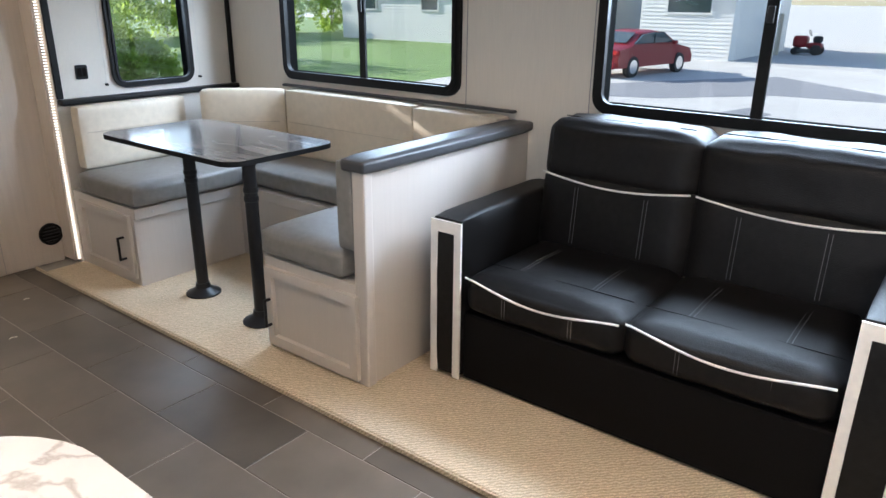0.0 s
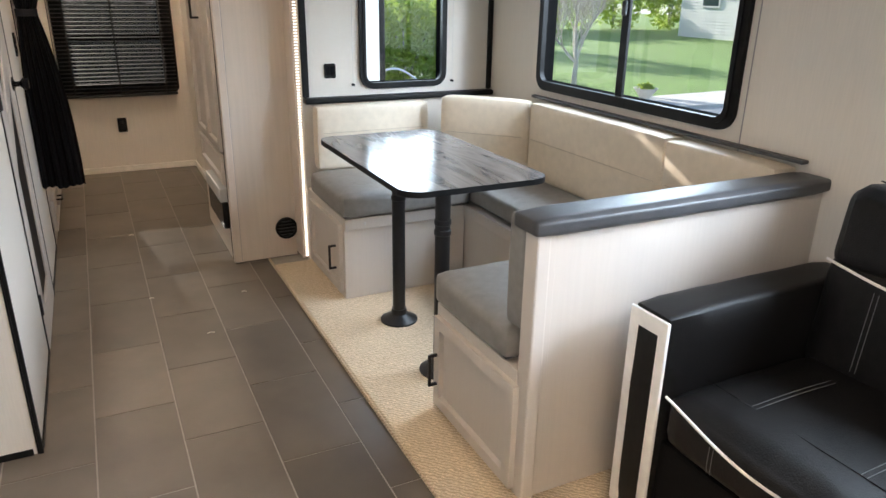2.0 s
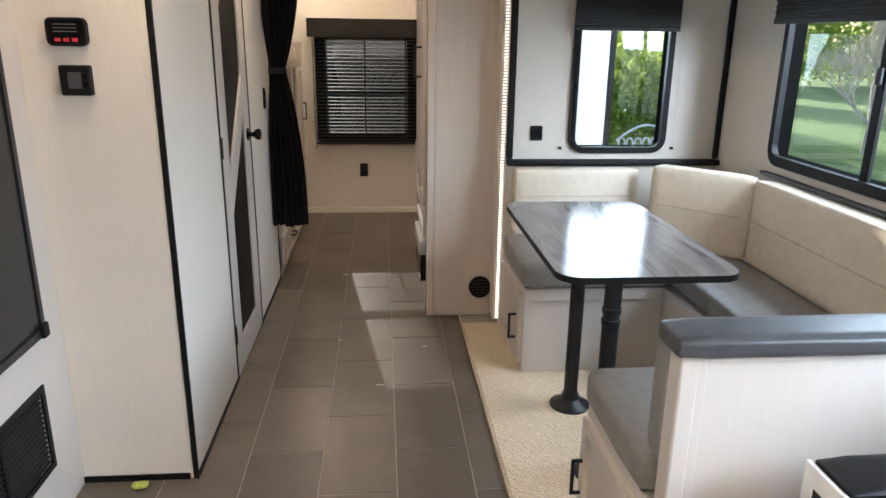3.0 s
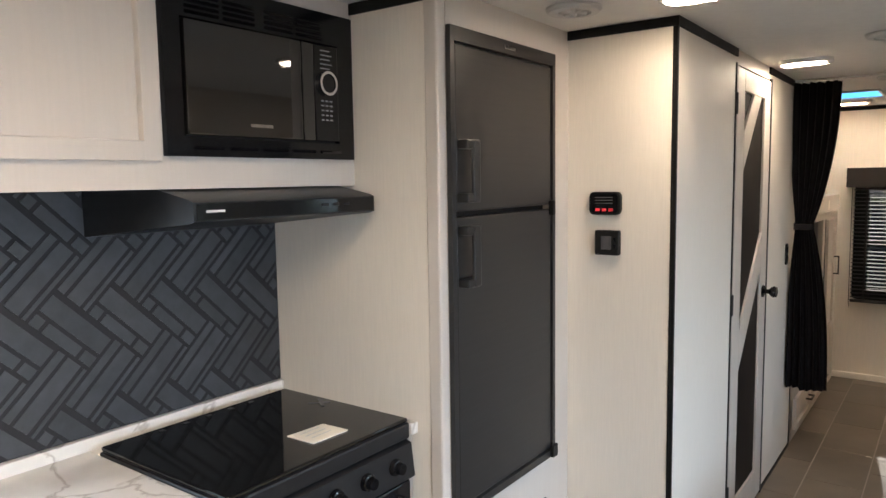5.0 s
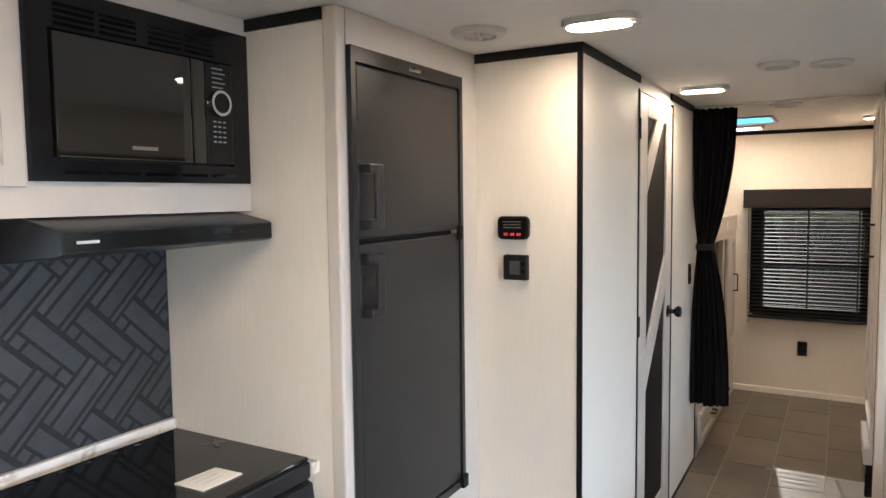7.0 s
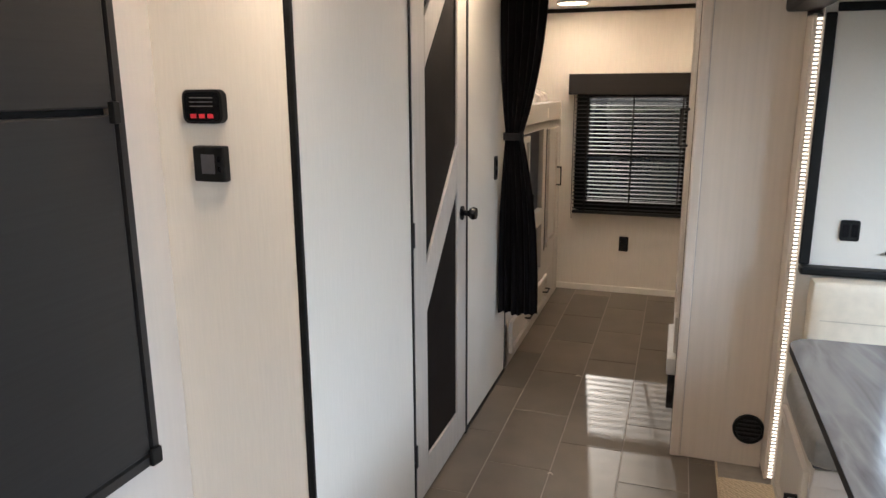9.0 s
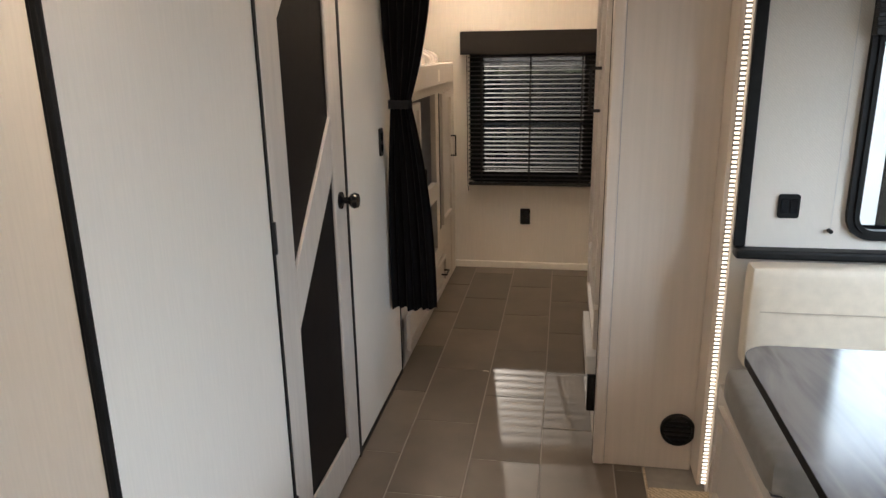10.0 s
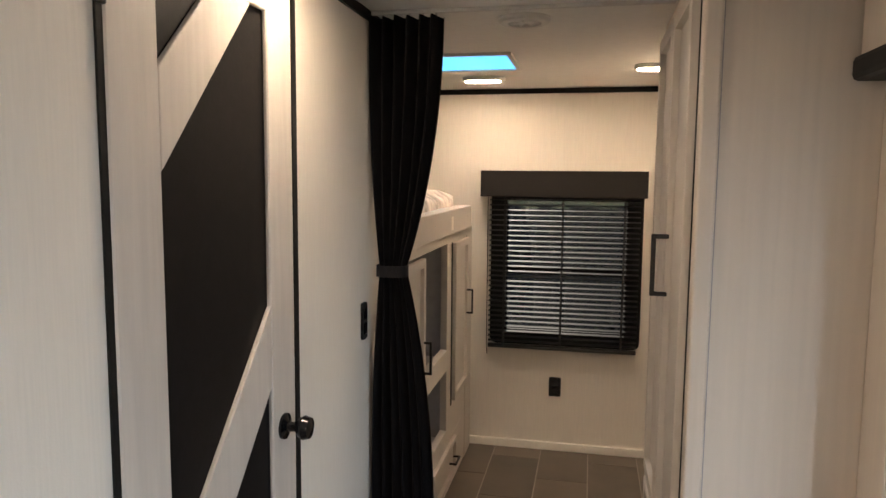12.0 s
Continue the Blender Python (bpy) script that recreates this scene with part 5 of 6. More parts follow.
def ceiling_vent(x, y, r, label):
    c = thing("ceiling_vent", (x, y, CEIL_Z), label, "vent", "ceiling vents")
    part("rim", lathe([(r, -0.0005), (r, -0.008), (r * 0.9, -0.016), (r * 0.62, -0.018), (r * 0.6, -0.006)], (x, y, CEIL_Z), "z", 32), GREY_PLASTIC, c)
    for k in range(4):
        a = radians(20 + 45 * k)
        d = r * 0.55
        part("vane", tube([(x - d * math.cos(a), y - d * math.sin(a), CEIL_Z - 0.012), (x + d * math.cos(a), y + d * math.sin(a), CEIL_Z - 0.012)], 0.006, 6), GREY_PLASTIC, c)


ceiling_vent(-0.215, -0.31, 0.085, "round white ceiling vent by the fridge")
ceiling_vent(0.52, 0.79, 0.075, "round white ceiling speaker grille")
ceiling_vent(0.70, 0.86, 0.075, "round white ceiling speaker grille")
ceiling_vent(0.46, 2.15, 0.085, "round white ceiling vent in the bunk room")

sk = thing("roof_vent", (0.14, 2.95, CEIL_Z), "square roof vent with a blue sky glow", "roof vent")
part("frame", ring([(-0.05, 2.74), (0.35, 2.74), (0.35, 3.17), (-0.05, 3.17)], [(-0.03, 2.76), (0.33, 2.76), (0.33, 3.15), (-0.03, 3.15)], "z", CEIL_Z - 0.012, CEIL_Z - 0.0005), GREY_PLASTIC, sk)
# emissive panel: the skylight behind the dome is put into its own glow
part("sky_dome", box(-0.029, 0.329, 2.761, 3.149, CEIL_Z - 0.008, CEIL_Z - 0.002), SKYGLOW, sk, "dome with blue skylight put in as a glow")

# ---- outside ----

w = thing("candy_wrapper", (-0.18, -0.05, 0.0), "small crumpled yellow-green wrapper on the floor", "wrapper")
wrap = cushion(-0.205, -0.155, -0.065, -0.035, 0.001, 0.018, 0.006, 0.002, 6, 0.006)
part("foil", wrap, material("yellow_green_foil", (0.45, 0.48, 0.10), 0.35, spread=0.4, grain=(60, 60, 60)), w)
for k, (x, y) in enumerate(((0.43, 1.15), (0.86, 1.05), (0.40, 2.2), (0.63, 0.65))):
    crumb = thing("debris_speck", (x, y, 0.0), "tiny pale wood shaving on the floor tiles", "debris", "floor debris")
    part("shaving", tube([(x, y, 0.003), (x + 0.012, y + 0.006, 0.004), (x + 0.02 + 0.004 * k, y - 0.002, 0.003)], 0.0022, 5), PAPER, crumb)

hook = thing("wall_hook", (SW, -2.56, 0.90), "small black hook on the slide-out wall", "hook")
part("plate", box(SW - 0.006, SW - 0.0005, -2.575, -2.545, 0.88, 0.92, 0.002), BLACK_METAL, hook)
part("prong", tube([(SW - 0.006, -2.56, 0.905), (SW - 0.03, -2.56, 0.895), (SW - 0.04, -2.56, 0.91)], 0.005, 8), BLACK_METAL, hook)


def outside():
    asphalt = material("pale_gravel_drive", (0.43, 0.42, 0.40), 0.95, spread=0.07, grain=(6, 6, 6), wear=0.25, bump=0.15, detail=60, wear_amount=0.12)
    grass = material("mown_grass", (0.11, 0.20, 0.04), 0.95, spread=0.35, grain=(12, 12, 12), wear=0.5, bump=0.8, detail=40, wear_amount=0.2)
    concrete = material("pale_concrete", (0.44, 0.43, 0.41), 0.9, spread=0.08, grain=(5, 5, 5), bump=0.3)
    siding = material("white_siding", (0.62, 0.615, 0.60), 0.6, spread=0.03)
    shingle = material("grey_roof_shingle", (0.16, 0.15, 0.14), 0.9, spread=0.2, bump=0.5)
    leaf = material("green_leaves", (0.14, 0.23, 0.04), 0.7, spread=0.5, grain=(6, 6, 6), each=0.1)
    ln, ll = leaf.node_tree.nodes, leaf.node_tree.links
    thin, both = ln.new("ShaderNodeBsdfTranslucent"), ln.new("ShaderNodeMixShader")
    thin.inputs[0].default_value = (0.46, 0.60, 0.10, 1)
    both.inputs[0].default_value = 0.6
    ll.new(ln["Principled BSDF"].outputs[0], both.inputs[1])
    ll.new(thin.outputs[0], both.inputs[2])
    ll.new(both.outputs[0], ln["Material Output"].inputs[0])
    bark = material("pale_bark", (0.46, 0.42, 0.37), 0.9, spread=0.2, bump=0.5)
    red = material("red_car_paint", (0.20, 0.006, 0.012), 0.35, metal=0.0, spread=0.05, bump=0.0, coat=0.0, spec=0.3)
    rubber = material("tyre_rubber", (0.02, 0.02, 0.02), 0.85)
    carglass = material("dark_car_glass", (0.05, 0.07, 0.08), 0.05, spread=0.05, bump=0.0)
    terracotta = material("white_planter", (0.62, 0.58, 0.52), 0.8)
    iron = material("white_painted_iron", (0.70, 0.70, 0.68), 0.5)
    G = -0.92
    tagged(mesh_object("ground", box(-400, 600, -400, 600, G - 0.5, G), asphalt), "pale gravel drive around the trailer", "ground", kind="structure")
    bm = bmesh.new()
    prism([(4.0, 9.2), (9.8, 9.6), (11.0, 10.55), (13.0, 10.7), (60.0, 13.0), (60.0, 90.0), (-20.0, 90.0), (-4.0, 12.0), (3.0, 9.0)], "z", G - 0.02, G + 0.04, into=bm)
    tagged(mesh_object("lawn", bm, grass), "mown green lawn behind the drive", "lawn", kind="structure")
    bm = bmesh.new()
    prism([(11.0, 9.3), (14.0, 9.0), (29.0, 10.0), (29.0, 11.48), (13.0, 10.7), (11.0, 10.54)], "z", G - 0.02, G + 0.07, into=bm)
    tagged(mesh_object("pavement", bm, concrete), "pale concrete path along the lawn", "pavement", kind="structure")

    # no road surface: flat dark patches painted where shadows fall on the drive
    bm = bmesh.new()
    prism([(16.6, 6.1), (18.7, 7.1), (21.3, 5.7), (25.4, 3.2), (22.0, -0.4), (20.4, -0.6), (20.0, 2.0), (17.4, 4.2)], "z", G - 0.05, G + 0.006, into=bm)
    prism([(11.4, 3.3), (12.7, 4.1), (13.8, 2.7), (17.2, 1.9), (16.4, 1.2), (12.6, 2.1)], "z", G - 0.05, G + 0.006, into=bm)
    tagged(mesh_object("road", bm, material("shadow_toned_gravel", (0.20, 0.205, 0.22), 0.9, spread=0.12, grain=(8, 8, 8), bump=0.2)), "cast shadow patches painted on the gravel drive", "road", kind="structure")

    def house(at, x0, x1, y0, y1, height, label, wins, face="x"):
        h = thing("house", at, label, "house", "houses")
        part("wall", box(x0, x1, y0, y1, G, G + height), siding, h, "white lap siding")
        n = int(height / 0.16)
        for k in range(n):
            z = G + 0.16 * k
            board = bmesh.new()
            prism([(x0 - 0.035, z), (x0 - 0.001, z), (x0 - 0.001, z + 0.158), (x0 - 0.010, z + 0.158)], "y", y0 - 0.02, y1 + 0.02, into=board)
            part("siding_board", board, siding, h)
            board = bmesh.new()
            prism([(y0 - 0.035, z), (y0 - 0.001, z), (y0 - 0.001, z + 0.158), (y0 - 0.010, z + 0.158)], "x", x0 - 0.02, x1 + 0.02, into=board)
            part("siding_board", board, siding, h)
        part("roof", prism([(x0 - 0.5, G + height - 0.1), (x1 + 0.5, G + height - 0.1), ((x0 + x1) / 2, G + height + 2.2)], "y", y0 - 0.5, y1 + 0.5), shingle, h)
        for y, z, w, t in wins:
            wn_ = part("window", ring([(y - w / 2, z), (y + w / 2, z), (y + w / 2, z + t), (y - w / 2, z + t)], [(y - w / 2 + 0.08, z + 0.08), (y + w / 2 - 0.08, z + 0.08), (y + w / 2 - 0.08, z + t - 0.08), (y - w / 2 + 0.08, z + t - 0.08)], "x", x0 - 0.08, x0 - 0.036), siding, h)
            part("pane", box(x0 - 0.06, x0 - 0.037, y - w / 2 + 0.08, y + w / 2 - 0.08, z + 0.08, z + t - 0.08), carglass, wn_)

    house((36, 22, G), 31.5, 41, 13.5, 29.8, 3.6, "white clapboard house beyond the lawn", [(27.6, 0.75, 1.3, 1.25), (23.0, 0.75, 1.3, 1.25), (18.0, 0.75, 1.3, 1.25)])
    house((35, 7, G), 30.7, 40, 6.45, 10.4, 3.4, "white clapboard garage beyond the drive", [(8.3, 0.9, 2.0, 0.9)])
    house((44, -9, G), 40, 50, -16, -2.5, 3.6, "pale house at the end of the drive", [(-6, 0.6, 1.4, 1.2), (-11, 0.6, 1.4, 1.2)])

    def car(m, paint, label):
        c = thing("car", (0, 0, 0), label, "car")
        prof = [(-2.35, 0.32), (-2.40, 0.62), (-2.30, 0.92), (-1.55, 1.02), (-0.95, 1.38), (0.05, 1.45), (0.70, 1.36), (1.35, 1.00), (2.15, 0.86), (2.38, 0.62), (2.36, 0.32)]
        bm = bmesh.new()
        rows = []
        for s in (-0.91, -0.86, -0.62, 0, 0.62, 0.86, 0.91):
            row = []
            for px, pz in prof:
                k = abs(s) / 0.91
                tuck = 1 - max(0, pz - 0.95) / 0.5 * 0.22
                row.append(bm.verts.new((px * (1 - 0.03 * k ** 4), s * tuck, pz - (0.05 * k ** 6 if pz > 0.5 else 0))))
            rows.append(row)
        for p, q in zip(rows, rows[1:]):
            for i in range(len(prof) - 1):
                bm.faces.new((p[i], p[i + 1], q[i + 1], q[i]))
            bm.faces.new((p[-1], p[0], q[0], q[-1]))
        bm.faces.new(rows[0])
        bm.faces.new(rows[-1][::-1])
        bmesh.ops.recalc_face_normals(bm, faces=bm.faces)
        part("body", bm, paint, c, "glossy red car body")
        part("rear_window", prism([(-1.50, 1.055), (-1.00, 1.365), (-1.00, 1.385), (-1.52, 1.075)], "y", -0.60, 0.60), carglass, c)
        part("windscreen", prism([(0.76, 1.345), (1.28, 1.045), (1.30, 1.065), (0.78, 1.365)], "y", -0.62, 0.62), carglass, c)
        part("bumper", box(-2.45, -2.30, -0.84, 0.84, 0.30, 0.50, 0.04), paint, c)
        part("number_plate", box(-2.425, -2.40, -0.26, 0.26, 0.60, 0.73), WHITEPRINT, c, "pale number plate")
        for s in (-1, 1):
            for pts in ([(-1.42, 1.04), (-0.95, 1.32), (-0.30, 1.37), (-0.30, 1.04)], [(-0.22, 1.04), (-0.22, 1.375), (0.30, 1.36), (0.98, 1.04)]):
                a, b = sorted((s * 0.83, s * 0.895))
                part("side_window", prism(pts, "y", a, b), carglass, c)
            part("mirror", box(0.85, 1.02, min(s * 0.9, s * 1.05), max(s * 0.9, s * 1.05), 0.98, 1.10, 0.03), paint, c)
            for wx in (-1.45, 1.45):
                w = part("wheel", lathe([(0.16, -0.1), (0.33, -0.1), (0.345, 0), (0.33, 0.1), (0.16, 0.1)], (wx, s * 0.83, 0.335), "y", 28), rubber, c)
                part("rim", lathe([(0.22, -0.105), (0.22, 0.105)], (wx, s * 0.83, 0.335), "y", 20), CHROME, w)
            part("tail_light", box(-2.38, -2.2, min(s * 0.55, s * 0.88), max(s * 0.55, s * 0.88), 0.72, 0.86, 0.03), material("red_tail_light", (0.4, 0.01, 0.01), 0.2), c)
            part("headlight", box(2.12, 2.33, min(s * 0.55, s * 0.86), max(s * 0.55, s * 0.86), 0.66, 0.80, 0.03), GREY_PLASTIC, c)
        c.matrix_world = m

    car(pose(23.3, 7.45, G, 0, 0, -9), red, "parked dark red sedan on the gravel drive")

    def leaf_cloud(n, centre, size, s, seed, squash=1.0):
        rnd = random.Random(seed)
        verts, faces = [], []
        for _ in range(n):
            d = Vector((rnd.gauss(0, 1), rnd.gauss(0, 1), rnd.gauss(0, 1))).normalized()
            d *= rnd.uniform(0.45, 1.0) ** 0.6
            bump = 0.75 + 0.5 * noise.noise(d * 2.3 + Vector((seed, 0, 0)))
            p = Vector(centre) + Vector((d.x * size[0], d.y * size[1], d.z * size[2])) * bump
            a = Vector((rnd.uniform(-1, 1), rnd.uniform(-1, 1), rnd.uniform(-1, 1))).normalized()
            b = a.orthogonal().normalized()
            q = s * rnd.uniform(0.6, 1.4)
            i = len(verts)
            verts += [p + a * q, p + b * q * 0.5, p - a * q, p - b * q * 0.5]
            faces.append((i, i + 1, i + 2, i + 3))
        me = bpy.data.meshes.new("crown")
        me.from_pydata([tuple(v) for v in verts], [], faces)
        me.materials.append(leaf)
        return me

    def tree(x, y, h, spread, seed, leaves, label, trunk_r=0.12):
        t = thing("tree", (x, y, G), label, "tree", "trees")
        rnd = random.Random(seed)
        bm = bmesh.new()

        def limb(p, d, length, r, depth):
            pts = [p]
            for k in range(4):
                d = (d + 0.18 * Vector((rnd.uniform(-1, 1), rnd.uniform(-1, 1), rnd.uniform(-0.2, 0.6)))).normalized()
                pts.append(pts[-1] + d * length / 4)
            rows = []
            for k, q in enumerate(pts):
                rr = r * (1 - 0.5 * k / 4)
                s = d.orthogonal().normalized()
                u = d.cross(s)
                rows.append([bm.verts.new(q + rr * (math.cos(a) * s + math.sin(a) * u)) for a in [2 * math.pi * j / 5 for j in range(5)]])
            for a, b in zip(rows, rows[1:]):
                for j in range(5):
                    bm.faces.new((a[j], a[(j + 1) % 5], b[(j + 1) % 5], b[j]))
            if depth:
                for k in range(5 if depth > 1 else 4):
                    w = Vector((rnd.uniform(-1, 1), rnd.uniform(-1, 1), rnd.uniform(0.2, 1.0))).normalized()
                    limb(pts[rnd.choice((2, 3, 4))], (d * 0.7 + w * spread).normalized(), length * 0.66, r * 0.5, depth - 1)

        limb(Vector((x, y, G - 0.1)), Vector((0, 0, 1)), h * 0.34, trunk_r, 5 if not leaves else 3)
        part("trunk", bm, bark, t, "pale branching trunk")
        if leaves:
            ob = new("crown", leaf_cloud(leaves, (x, y, G + h * 0.62), (h * 0.36, h * 0.36, h * 0.40), 0.10, seed))
            ob.parent = t
            ob.matrix_parent_inverse = t.matrix_world.inverted()

    tree(11.45, 12.6, 4.6, 1.25, 5, 0, "bare pale ornamental tree on the lawn", 0.085)
    for k, (x, y, w, h) in enumerate(((5.0, 11.6, 1.2, 2.3), (6.6, 12.2, 1.4, 2.5), (4.0, 13.0, 1.4, 2.8), (8.2, 12.8, 1.2, 1.6), (6.0, 14.8, 1.9, 3.4), (7.6, 15.6, 2.0, 3.8), (24.0, 37.0, 3.2, 5.2), (28.0, 38.0, 3.4, 5.6), (32.5, 37.0, 3.4, 5.8), (36.5, 36.0, 3.2, 5.2), (19.5, 36.5, 3.0, 4.6))):
        b = thing("shrub", (x, y, G), "leafy green shrub at the lawn's edge", "shrub", "shrubs")
        ob = new("foliage", leaf_cloud(4200, (x, y, G + h * 0.5), (w, w, h * 0.62), 0.075 if h < 4 else 0.16, 20 + k))
        ob.parent = b
        ob.matrix_parent_inverse = b.matrix_world.inverted()
        bm = bmesh.new()
        for q in range(5):
            a = 1.3 * q
            tube([(x, y, G - 0.05), (x + 0.15 * math.cos(a), y + 0.15 * math.sin(a), G + h * 0.3), (x + 0.4 * w * math.cos(a), y + 0.4 * w * math.sin(a), G + h * 0.6)], 0.025, 5, into=bm)
        part("stem", bm, bark, b)
    tree(8.0, 27.0, 8.0, 0.9, 7, 6000, "tall leafy tree behind the lawn", 0.2)
    tree(15.0, 32.0, 9.0, 0.9, 8, 6000, "tall leafy tree behind the lawn", 0.22)
    tree(-6.0, -4.0, 7.0, 0.9, 9, 7000, "leafy tree outside the kitchen window", 0.2)

    p = thing("planter", (11.69, 10.2, G + 0.04), "white stone planter with small flowers", "planter")
    part("bowl", lathe([(0.14, 0), (0.18, 0.04), (0.12, 0.08), (0.24, 0.26), (0.28, 0.30), (0.26, 0.30), (0.22, 0.27)], (11.69, 10.2, G + 0.04)), terracotta, p)
    ob = new("flowers", leaf_cloud(160, (11.69, 10.2, G + 0.38), (0.24, 0.24, 0.1), 0.05, 71))
    ob.parent = p
    ob.matrix_parent_inverse = p.matrix_world.inverted()

    bx, by = 5.35, 9.7
    b = thing("garden_bench", (bx, by, G + 0.04), "white scrolled iron garden bench", "bench")
    part("seat", box(bx - 0.55, bx + 0.55, by - 0.2, by + 0.2, G + 0.44, G + 0.47, 0.01), iron, b)
    arch = [(bx - 0.55 + 1.1 * k / 20, by + 0.22, G + 0.72 + 0.28 * math.sin(math.pi * k / 20)) for k in range(21)]
    part("back_rail", tube(arch, 0.02, 8), iron, b)
    for k in range(7):
        x = bx - 0.45 + 0.15 * k
        a = [(x + 0.06 * math.cos(q), by + 0.22, G + 0.68 + 0.09 * math.sin(q)) for q in [2 * math.pi * j / 14 for j in range(15)]]
        part("scroll", tube(a, 0.012, 6), iron, b)
    for x in (bx - 0.5, bx + 0.5):
        for y in (by - 0.18, by + 0.2):
            part("leg", tube([(x, y, G + 0.03), (x, y, G + (0.44 if y < by else 0.75))], 0.018, 8), iron, b)

    panel = thing("outer_side_panel", (1.74, 2.32, G), "white outer panel with dark edge beside the slide-out", "panel")
    part("skin", box(1.362, 2.118, 2.30, 2.34, G, 1.97, 0.004), material("white_outer_panel", (0.85, 0.85, 0.84), 0.4, spread=0.02), panel)
    part("edge_strip", box(2.118, 2.158, 2.295, 2.345, G, 1.97, 0.004), BLACK_TRIM, panel, "dark edge strip")
    weathered = material("weathered_grey_board", (0.30, 0.29, 0.28), 0.9, spread=0.3, grain=(40, 40, 3), bump=0.4, each=0.3)
    fence = thing("board_fence", (-1.0, 9.0, G), "weathered grey vertical board fence behind the trailer", "fence")
    for k in range(44):
        x = -6.2 + 0.2 * k
        part("board", box(x, x + 0.185, 8.985, 9.01, G - 0.02, G + 2.15 + 0.03 * math.sin(3.7 * k), 0.004, 1), weathered, fence)
    for z in (0.4, 1.7):
        part("rail", box(-6.2, 2.58, 9.012, 9.06, G + z, G + z + 0.09), weathered, fence)
    beige = material("beige_fence_board", (0.50, 0.44, 0.35), 0.85, spread=0.15, grain=(40, 40, 3), bump=0.3, each=0.12)
    screen_fence = thing("board_fence", (36.0, 7.0, G), "pale beige board fence beside the garage", "fence")
    for k in range(13):
        y = 5.75 + 0.17 * k
        part("board", box(36.0, 36.03, y, y + 0.155, G - 0.02, G + 1.85, 0.004, 1), beige, screen_fence)
    for z in (0.4, 1.45):
        part("rail", box(36.032, 36.08, 5.75, 7.95, G + z, G + z + 0.09), beige, screen_fence)
    steel = material("dark_painted_steel", (0.05, 0.052, 0.055), 0.5)

    mower = thing("lawn_mower", (37.5, 4.85, G), "red riding lawn mower on the gravel drive", "lawn mower")
    part("hood", cushion(37.2, 37.8, 4.85, 5.45, G + 0.35, G + 0.85, 0.09, 0.02, 6, 0.0), red, mower, "red bonnet")
    part("fender", cushion(37.2, 37.8, 4.2, 4.85, G + 0.30, G + 0.55, 0.08, 0.02, 6, 0.0), red, mower)
    part("seat", cushion(37.32, 37.68, 4.25, 4.6, G + 0.57, G + 0.85, 0.06, 0.02, 6, 0.0), rubber, mower, "black seat")
    part("cutting_deck", box(37.05, 37.95, 4.6, 5.2, G + 0.10, G + 0.26, 0.04), steel, mower)
    part("steering_wheel", tube([(37.5 + 0.17 * math.cos(0.4 * k), 4.8 + 0.06 * math.sin(0.4 * k), G + 1.0 + 0.14 * math.sin(0.4 * k)) for k in range(17)], 0.015, 6), rubber, mower)
    for y, r in ((4.4, 0.24), (5.3, 0.17)):
        for x in (37.14, 37.86):
            part("wheel", lathe([(0.08, -0.07), (r, -0.06), (r, 0.06), (0.08, 0.07)], (x, y, G + r), "x", 18), rubber, mower)

    tow = thing("cargo_trailer", (37.3, -2.3, G), "white enclosed cargo trailer with an open coupler", "trailer")
    part("body", box(36.2, 38.3, -4.6, -0.9, G + 0.5, G + 2.5, 0.06), siding, tow, "white box body")
    part("lower_band", box(36.17, 38.33, -4.6, -0.9, G + 0.44, G + 0.56, 0.01), steel, tow)
    part("tongue", prism([(-0.9, G + 0.42), (0.25, G + 0.47), (0.25, G + 0.55), (-0.9, G + 0.55)], "x", 37.2, 37.32), steel, tow)
    part("jack", tube([(37.26, -0.15, G + 0.03), (37.26, -0.15, G + 0.85)], 0.035, 10), CHROME, tow)
    part("jack_foot", lathe([(0.11, 0), (0.11, 0.02), (0.04, 0.03)], (37.26, -0.15, G)), steel, tow)
    for x in (36.3, 38.2):
        w = part("wheel", lathe([(0.12, -0.09), (0.33, -0.09), (0.34, 0), (0.33, 0.09), (0.12, 0.09)], (x, -2.6, G + 0.335), "x", 24), rubber, tow)
        part("rim", lathe([(0.19, -0.095), (0.19, 0.095)], (x, -2.6, G + 0.335), "x", 18), CHROME, w)
    bm = bmesh.new()
    prism([(-70, -60), (-4.5, -60), (-4.5, 40), (-70, 40)], "z", G - 0.02, G + 0.03, into=bm)
    tagged(mesh_object("lawn_side", bm, grass), "mown green lawn beside the trailer", "lawn", kind="structure")


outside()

# ---- pieces: floor tiles ----
TW, TL = 0.2735, 0.521


def tile_mesh(w, length):
    bm = box(0.0024, w - 0.0024, 0.0024, length - 0.0024, -0.004, 0.0, 0.0008, 1)
    me = bpy.data.meshes.new("floor_tile")
    bm.to_mesh(me)
    bm.free()
    me.materials.append(TILE)
    return me


full, edge = tile_mesh(TW, TL), tile_mesh(0.108, TL)
col_off = [0.18, 0.435, 0.18, 0.435, 0.18, 0.435]
for c in range(6):
    x = -0.386 + TW * c
    me = full if x + TW < 1.09 else edge
    y = -2.65 - 3 * TL + col_off[c]
    while y < REAR - 0.02:
        ob = new("floor_tile", me)
        ob.location = (x, y, 0)
        ob.parent = floor
        y += TL

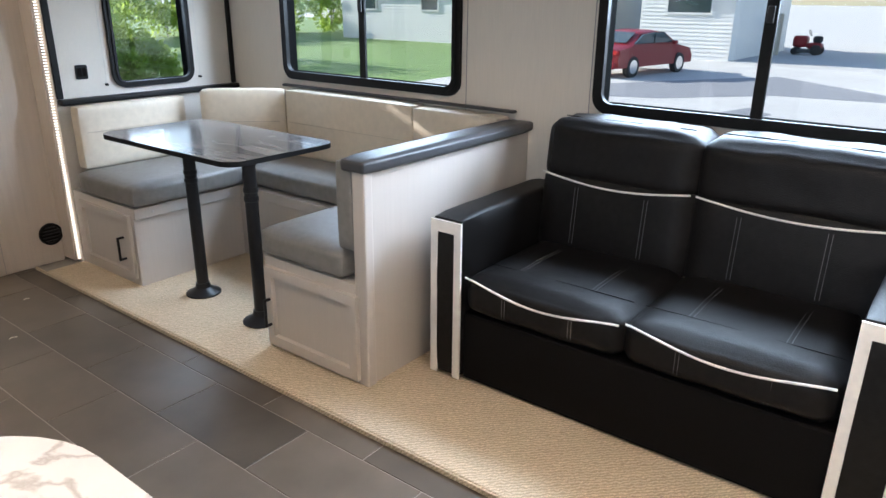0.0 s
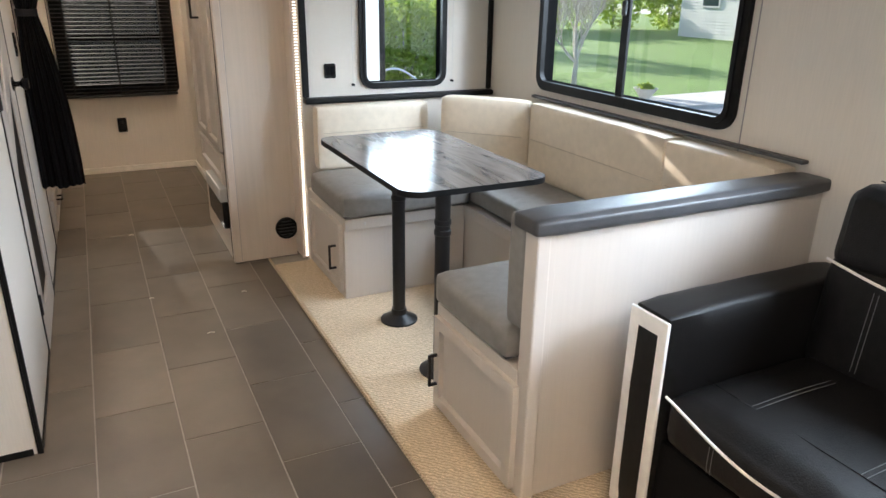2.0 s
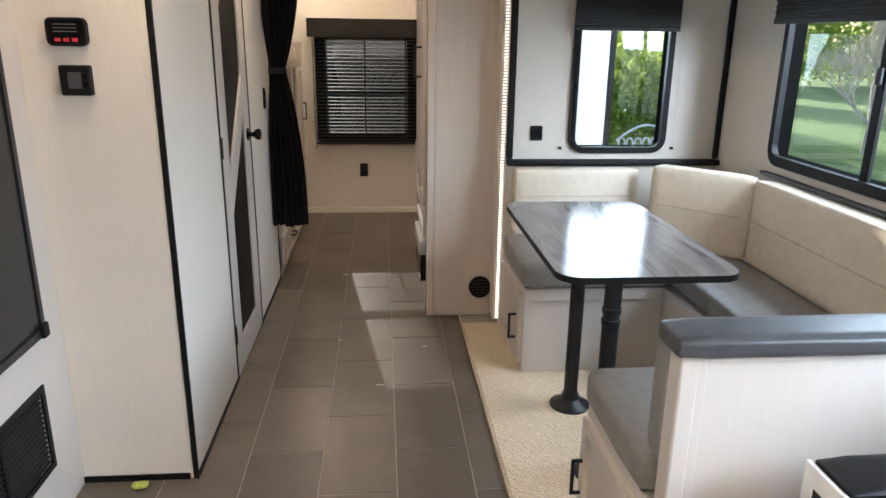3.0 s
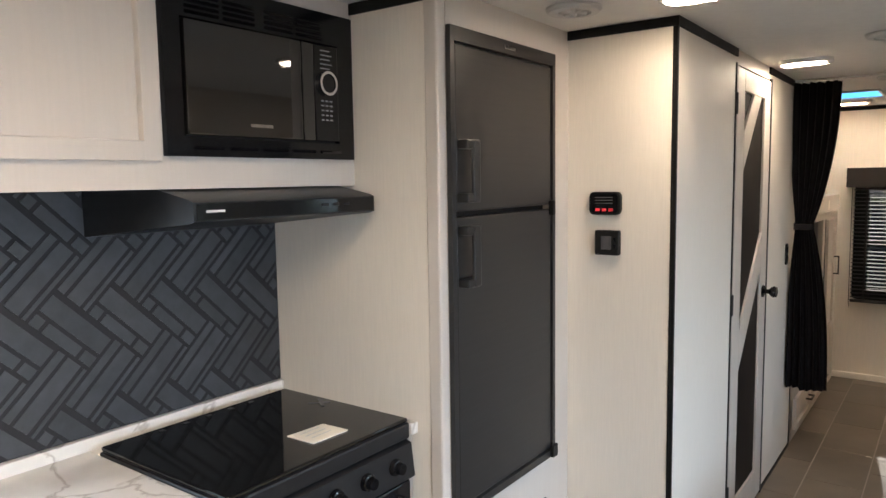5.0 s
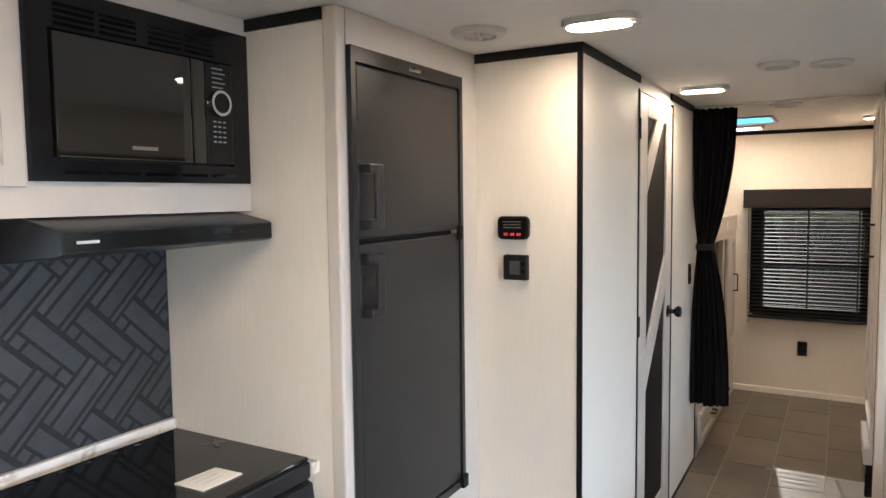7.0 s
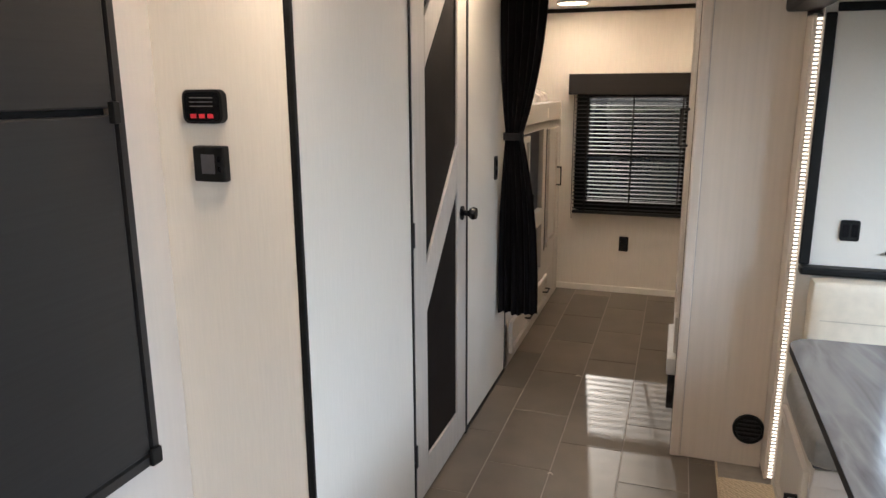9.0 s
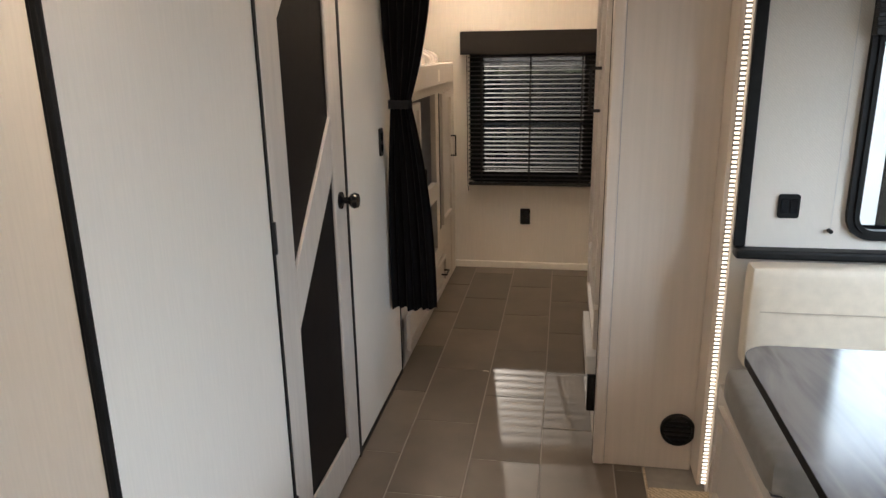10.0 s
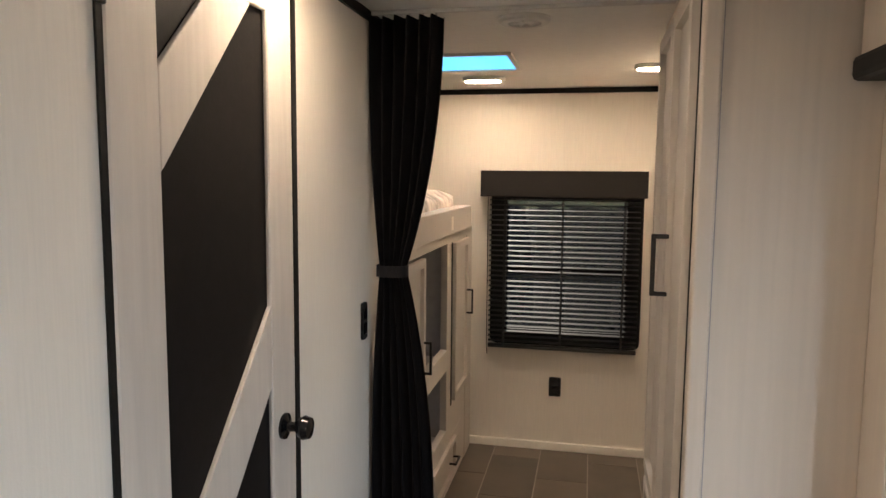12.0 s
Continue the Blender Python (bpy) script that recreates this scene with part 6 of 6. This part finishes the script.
# ---- pieces: herringbone backsplash ----
splash = structure("backsplash", box(KW + 0.0005, KW + 0.004, -1.755, FP - 0.0005, 0.9455, 1.5905), SPLASH_GROUT, "dark slate herringbone backsplash behind the range", "backsplash")


def clip(poly, axis, limit, keep_less):
    out = []
    for i, p in enumerate(poly):
        q = poly[(i + 1) % len(poly)]
        inside = [(a[axis] <= limit) == keep_less for a in (p, q)]
        if inside[0]:
            out.append(p)
        if inside[0] != inside[1]:
            k = (limit - p[axis]) / (q[axis] - p[axis])
            out.append((p[0] + k * (q[0] - p[0]), p[1] + k * (q[1] - p[1])))
    return out


def splash_piece(poly):
    for axis, limit, less in ((0, -1.753, False), (0, FP - 0.002, True), (1, 0.948, False), (1, 1.588, True)):
        poly = clip(poly, axis, limit, less)
        if len(poly) < 3:
            return
    area = abs(sum(p[0] * q[1] - q[0] * p[1] for p, q in zip(poly, poly[1:] + poly[:1]))) / 2
    if area < 1e-4:
        return
    ob = mesh_object("splash_tile", prism(poly, "x", KW + 0.0041, KW + 0.0062), SPLASH, smooth=False)
    ob.parent = splash


W, L, GAP = 0.105, 0.21, 0.011
s45 = math.sqrt(0.5)


def splash_rect(p0, p1, q0, q1):
    r = [(p0, q0), (p1, q0), (p1, q1), (p0, q1)]
    splash_piece([(-1.27 + (p + q) * s45, 1.27 + (q - p) * s45) for p, q in r])


def splash_block(p0, p1, q0, q1, upright):
    """One block of the weave: rising blocks hold three long bars, falling ones a broad bar and a broken one."""
    g = GAP / 2
    if upright:
        for a, b in ((0.0, 0.026), (0.037, 0.079), (0.090, 0.105)):
            splash_rect(p0 + a + (g if a == 0 else 0), p0 + b - (g if b > 0.1 else 0), q0 + g, q1 - g)
    else:
        splash_rect(p0 + g, p1 - g, q0 + 0.045, q1 - 0.012)
        for a, b in ((0.0055, 0.034), (0.046, 0.155), (0.167, 0.2045)):
            splash_rect(p0 + a, p0 + b, q0 + g, q0 + 0.034)


for a in range(-8, 9):
    for b in range(-4, 5):
        u = a * W + 2 * b * L
        splash_block(u, u + L, a * W, a * W + W, False)
        splash_block(u - W, u, a * W, a * W + L, True)
